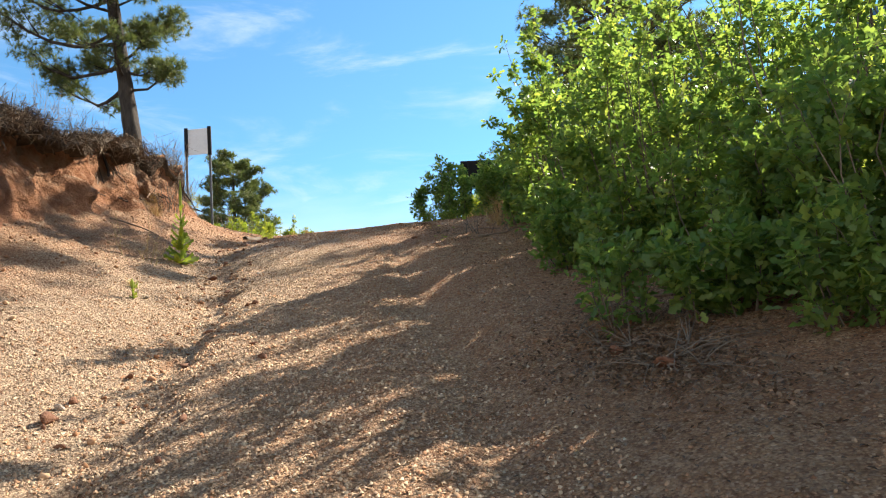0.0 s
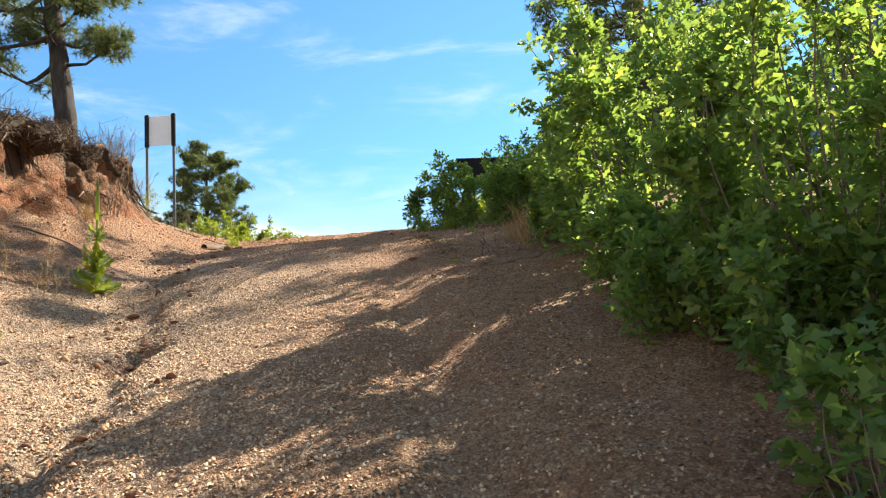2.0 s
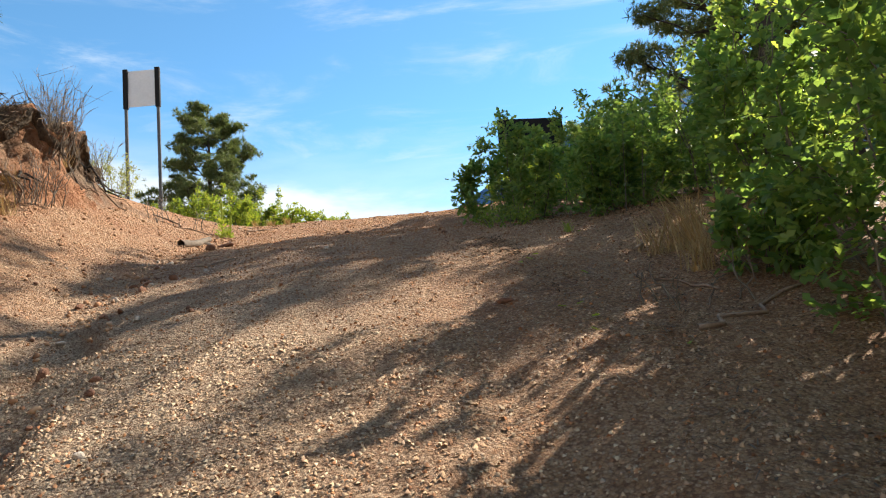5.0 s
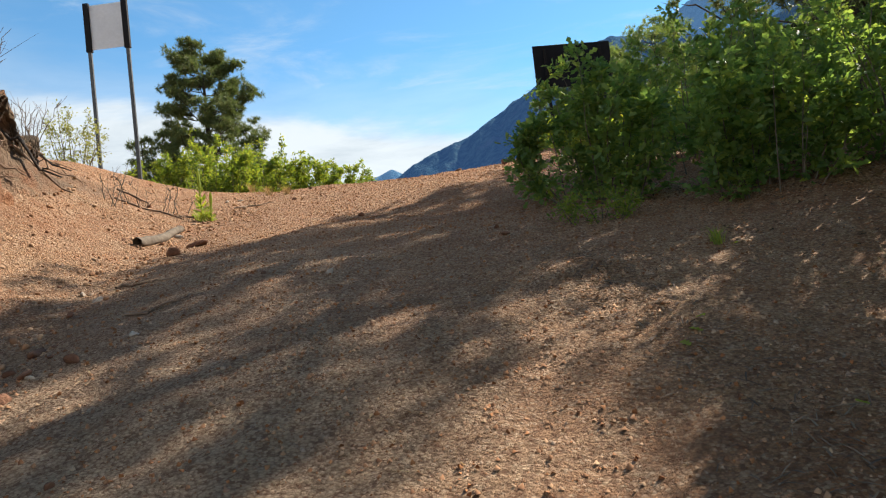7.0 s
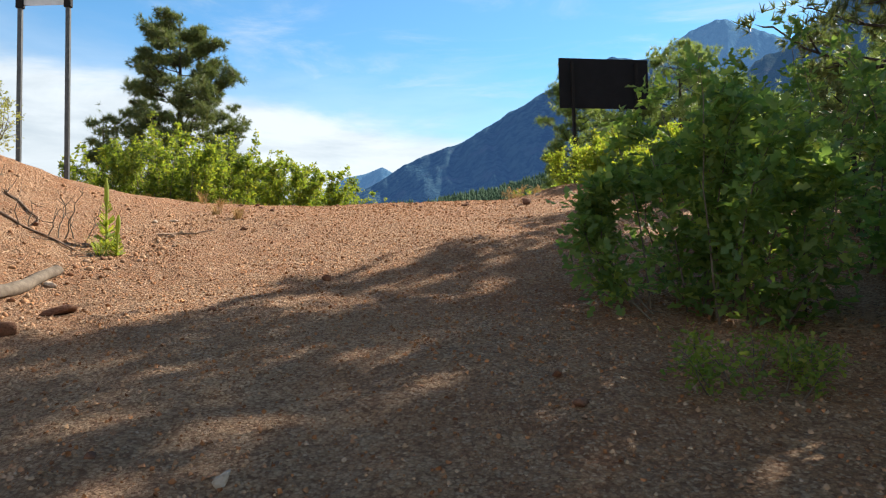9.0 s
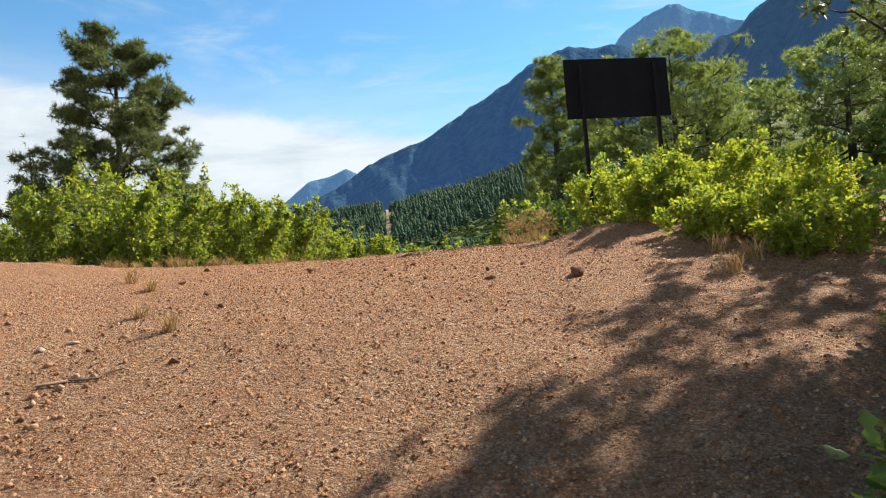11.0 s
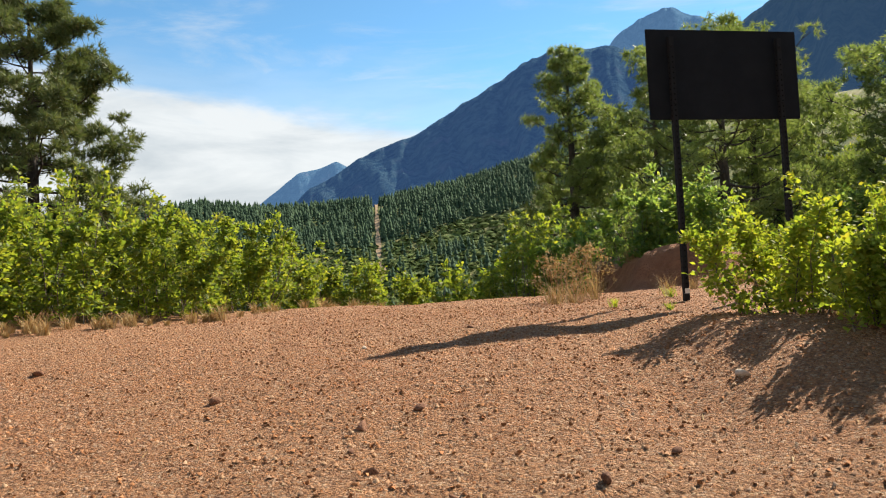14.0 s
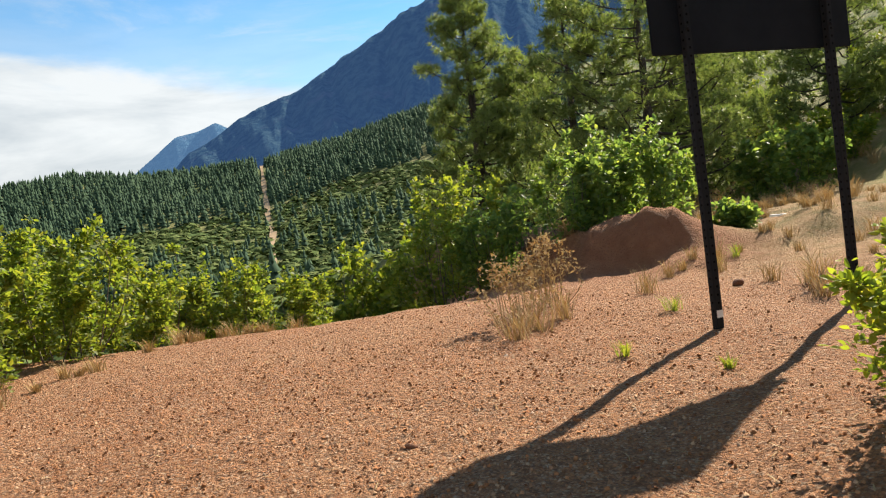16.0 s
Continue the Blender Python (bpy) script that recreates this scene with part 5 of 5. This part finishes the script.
rng0 = random.Random(4)
tufts = [(0.9, 10.9, 0.4), (1.1, 10.6, 0.5), (1.2, 11.0, 0.45), (0.95, 10.2, 0.3), (1.3, 10.2, 0.5), (1.05, 10.8, 0.45), (1.25, 10.4, 0.5), (-3.5, 17.9, 0.16), (-3.9, 18.4, 0.15), (-4.3, 19.6, 0.14), (-4.7, 20.1, 0.2), (0.75, 19.0, 0.2), (0.9, 18.6, 0.25), (0.6, 18.3, 0.2), (-0.45, 25.0, 0.3), (-0.2, 25.3, 0.35), (0.1, 25.6, 0.3), (-5.0, 12.6, 0.35), (-5.25, 13.1, 0.3), (-5.6, 12.2, 0.35), (-5.3, 14.2, 0.3)]
tufts += [(-6.6 + 0.085 * i * 5 + rng0.uniform(-0.2, 0.2), float(np.interp(-6.6 + 0.425 * i, [-6.75, -5.4, -4.4, -3.6, -2.3], [22.9, 23.9, 25.3, 28.2, 29.8])) + rng0.uniform(-0.2, 0.2), rng0.uniform(0.15, 0.3)) for i in range(11)]
tufts += [(q, float(np.interp(q, [-7.2, -5.4, -4.4, -3.6, -2.3], [22.7, 23.8, 25.2, 28.0, 29.6])) + rng0.uniform(-0.25, 0.25), rng0.uniform(0.08, 0.2)) for q in [rng0.uniform(-7.2, -2.2) for i in range(48)]]
tufts += [(rng0.uniform(1.2, 9.5), rng0.uniform(24.5, 36), rng0.uniform(0.2, 0.45)) for i in range(70)]
tufts += [(rng0.uniform(5, 16), rng0.uniform(34, 50), rng0.uniform(0.35, 0.7)) for i in range(110)]
tufts += [(rng0.uniform(2.2, 8.0), rng0.uniform(24.2, 33), rng0.uniform(0.10, 0.25)) for i in range(70)]
for k, (x, y, h) in enumerate(tufts):
    grass_tuft(x, y, h, 60 if y < 30 else 90, 400 + k)
for k, (x, y, h) in enumerate([(0.45, 12.25, 0.12), (-0.05, 23.9, 0.12), (0.3, 23.3, 0.1), (0.9, 25.2, 0.16), (2.6, 27.6, 0.2), (3.2, 28.2, 0.2), (-2.9, 7.2, 0.1), (-4.05, 16.2, 0.18)]):
    grass_tuft(x, y, h, 50, 600 + k, HERB, "small fresh green herb growing from the soil")


def mullein(x, y, h, seed, label):
    rng = np.random.default_rng(seed)
    plant = thing("mullein_plant", x, y, ground_at(x, y), label, "plant", "tall mullein weeds")
    s = np.linspace(0, 1, 8)[:, None]
    pts = np.array([0, 0, -0.03]) + np.array([0.02 * rng.normal(), 0.02 * rng.normal(), h]) * s
    v, f = tube(pts, np.interp(s[:, 0], [0, 0.6, 0.65, 0.97, 1], [0.010, 0.009, 0.019, 0.017, 0.006]), 8)
    put("stalk", mesh_from("stalk", v, f, HERB, True), plant, "thick flower stalk")
    n = 46
    u = rng.uniform(0, 1, n) ** 1.6
    a = rng.uniform(0, 2 * np.pi, n)
    size = h * (0.15 * (1 - u) + 0.06)
    up = 0.25 + 0.9 * u
    d = np.stack([np.cos(a), np.sin(a), up], axis=1)
    d /= np.linalg.norm(d, axis=1, keepdims=True)
    side = np.stack([-np.sin(a), np.cos(a), 0 * a], axis=1)
    nz = np.cross(side, d)
    t = np.stack([side, d, nz], axis=2) * size[:, None, None]
    places = np.stack([0 * u, 0 * u, u * h * 0.66], axis=1)
    put("leaves", scatter_mesh("leaves", LEAF_V * np.array([0.75, 1, 1.5]), LEAF_F, (t, places), HERB), plant, kind="stuff")


mullein(-3.22, 9.2, 1.15, 1, "tall green mullein weed beside the gully")
mullein(-4.12, 16.42, 0.62, 2, "yellow-green mullein weed at the foot of the bank")
mullein(-3.95, 16.25, 0.35, 3, "small mullein weed beside a taller one")
mullein(-2.75, 6.85, 0.22, 4, "low green mullein rosette on the gravel")


for k, (x, y, h, n) in enumerate([(-3.62, 8.75, 0.85, 3), (-3.3, 8.5, 0.4, 5), (-4.55, 16.3, 0.45, 7), (-4.9, 15.9, 0.5, 6), (0.75, 9.6, 0.3, 7)]):
    twig_shrub(x, y, h, n, 700 + k, STRAW if k < 2 else TWIG, "dry brown stalks of a dead weed", "dead weeds")


def yellow_leaves():
    rng = np.random.default_rng(88)
    me = mesh_from("fallen_leaf", LEAF_V * 0.06, LEAF_F, OAK_YELLOW)
    for x, y in [(-0.04, 11.1), (0.06, 9.72), (0.16, 9.75), (0.12, 9.35), (0.02, 11.2), (-0.1, 11.0), (0.3, 10.4), (0.5, 9.0), (0.9, 8.2), (0.55, 12.2), (0.2, 9.5)]:
        put("fallen_leaf", me, None, "yellow fallen oak leaf lying on the soil", "leaf", "yellow fallen leaves", at=pose(x, y, ground_at(x, y) + 0.012, rng.uniform(-25, 25), rng.uniform(-25, 25), rng.uniform(0, 360)))


yellow_leaves()


def fallen_log():
    """A short weathered log lying at the foot of the bank."""
    rng = np.random.default_rng(93)
    u = np.linspace(0, 1, 14)
    x, y = -4.05 + 0.08 * u + 0.02 * np.sin(5 * u), 14.65 + 0.85 * u
    v, f = tube(np.stack([x, y, height(x, y) + 0.03], axis=1), 0.055 * (1 - 0.35 * u), 12)
    v += rng.normal(size=v.shape) * 0.004
    put("fallen_log", mesh_from("fallen_log", v, f, TWIG, True), None, "short grey weathered log lying below the bank", "log")


fallen_log()


def boards():
    for x, y, a, ln in ((5.0, 30.6, 12, 0.9), (5.3, 30.8, 25, 0.7), (5.5, 30.5, -8, 0.6)):
        bm = bmesh.new()
        box(bm, 0, 0, 0.02, ln, 0.10, 0.025, 0.004)
        ob = part("board", bm, WHITE, None)
        ob.matrix_basis = pose(x, y, ground_at(x, y), 2, 2, a)
        tagged(ob, "weathered white board lying on the ground", "board", "loose boards")


boards()


def shade_litter():
    """Dark twigs and needles washed into a line across the trail's shoulder."""
    rng = np.random.default_rng(66)
    n = 1100
    u = rng.uniform(0, 1, n)
    x = np.interp(u, [0, 0.3, 0.6, 1.0], [-0.35, -0.1, 0.15, 0.75]) + rng.normal(size=n) * 0.16
    y = np.interp(u, [0, 0.3, 0.6, 1.0], [12.3, 11.4, 10.0, 7.0]) + rng.normal(size=n) * 0.12
    s = rng.uniform(0.012, 0.05, n)
    tv = np.array([(-1, 0.07, 0), (-1, -0.07, 0), (1, -0.05, 0.05), (1, 0.05, 0.05), (0, 0.08, 0.1), (0, -0.08, 0.1)])
    put("twig_litter", scatter_mesh("twig_litter", tv, [(0, 1, 5, 4), (4, 5, 2, 3)], (flat_turns(rng, n, s, 0.3), np.stack([x, y, height(x, y) + 0.006], axis=1)), LITTER), None, "dark twigs and needles washed along the shoulder", "litter", kind="stuff")


shade_litter()


def brush_pile():
    """Dead branches and dark leaves lying at the foot of the thicket."""
    rng = np.random.default_rng(67)
    n = 2600
    x = 1.35 + rng.normal(size=n) * 0.30
    y = 3.95 + rng.normal(size=n) * 0.42 - (x - 1.35) * 0.5
    s = rng.uniform(0.012, 0.045, n)
    put("leaf_debris", scatter_mesh("leaf_debris", SMALL_V * np.array([1, 1, 2.5]), SMALL_F, (flat_turns(rng, n, s, 0.8), np.stack([x, y, height(x, y) + 0.01 + rng.uniform(0, 0.03, n)], axis=1)), LITTER), None, "dark dead leaves caught under fallen branches", "litter", kind="stuff")
    for k, (bx, by, a, ln) in enumerate(((1.42, 4.02, 10, 0.55), (1.28, 4.35, 150, 0.45), (1.50, 3.85, -35, 0.50), (1.15, 4.55, 60, 0.40), (1.55, 4.20, 100, 0.50), (1.30, 3.95, 200, 0.45), (1.05, 4.75, 20, 0.35))):
        by -= 0.18
        zg = ground_at(bx, by)
        branch = thing("dead_branch", bx, by, zg, "bare grey fallen branch lying under the oaks", "branch", "fallen branches")
        for j in range(6):
            q = math.radians(a + rng.uniform(-75, 75) + (180 if j == 5 else 0))
            e = ln * rng.uniform(0.45, 1.0)
            u = np.linspace(0, 1, 7)
            px, py = e * u * math.cos(q), e * u * math.sin(q)
            wob = rng.normal(size=(7, 2)) * 0.012 * u[:, None]
            px, py = px + wob[:, 0], py + wob[:, 1]
            pz = height(bx + px, by + py) - zg + 0.018 + 0.10 * rng.uniform(0.2, 1.0) * np.sin(np.pi * u * 0.8)
            v, f = tube(np.stack([px, py, pz], axis=1), 0.0042 * (1 - 0.75 * u), 5)
            put("twig", mesh_from("twig", v, f, TWIG, True), branch)


brush_pile()
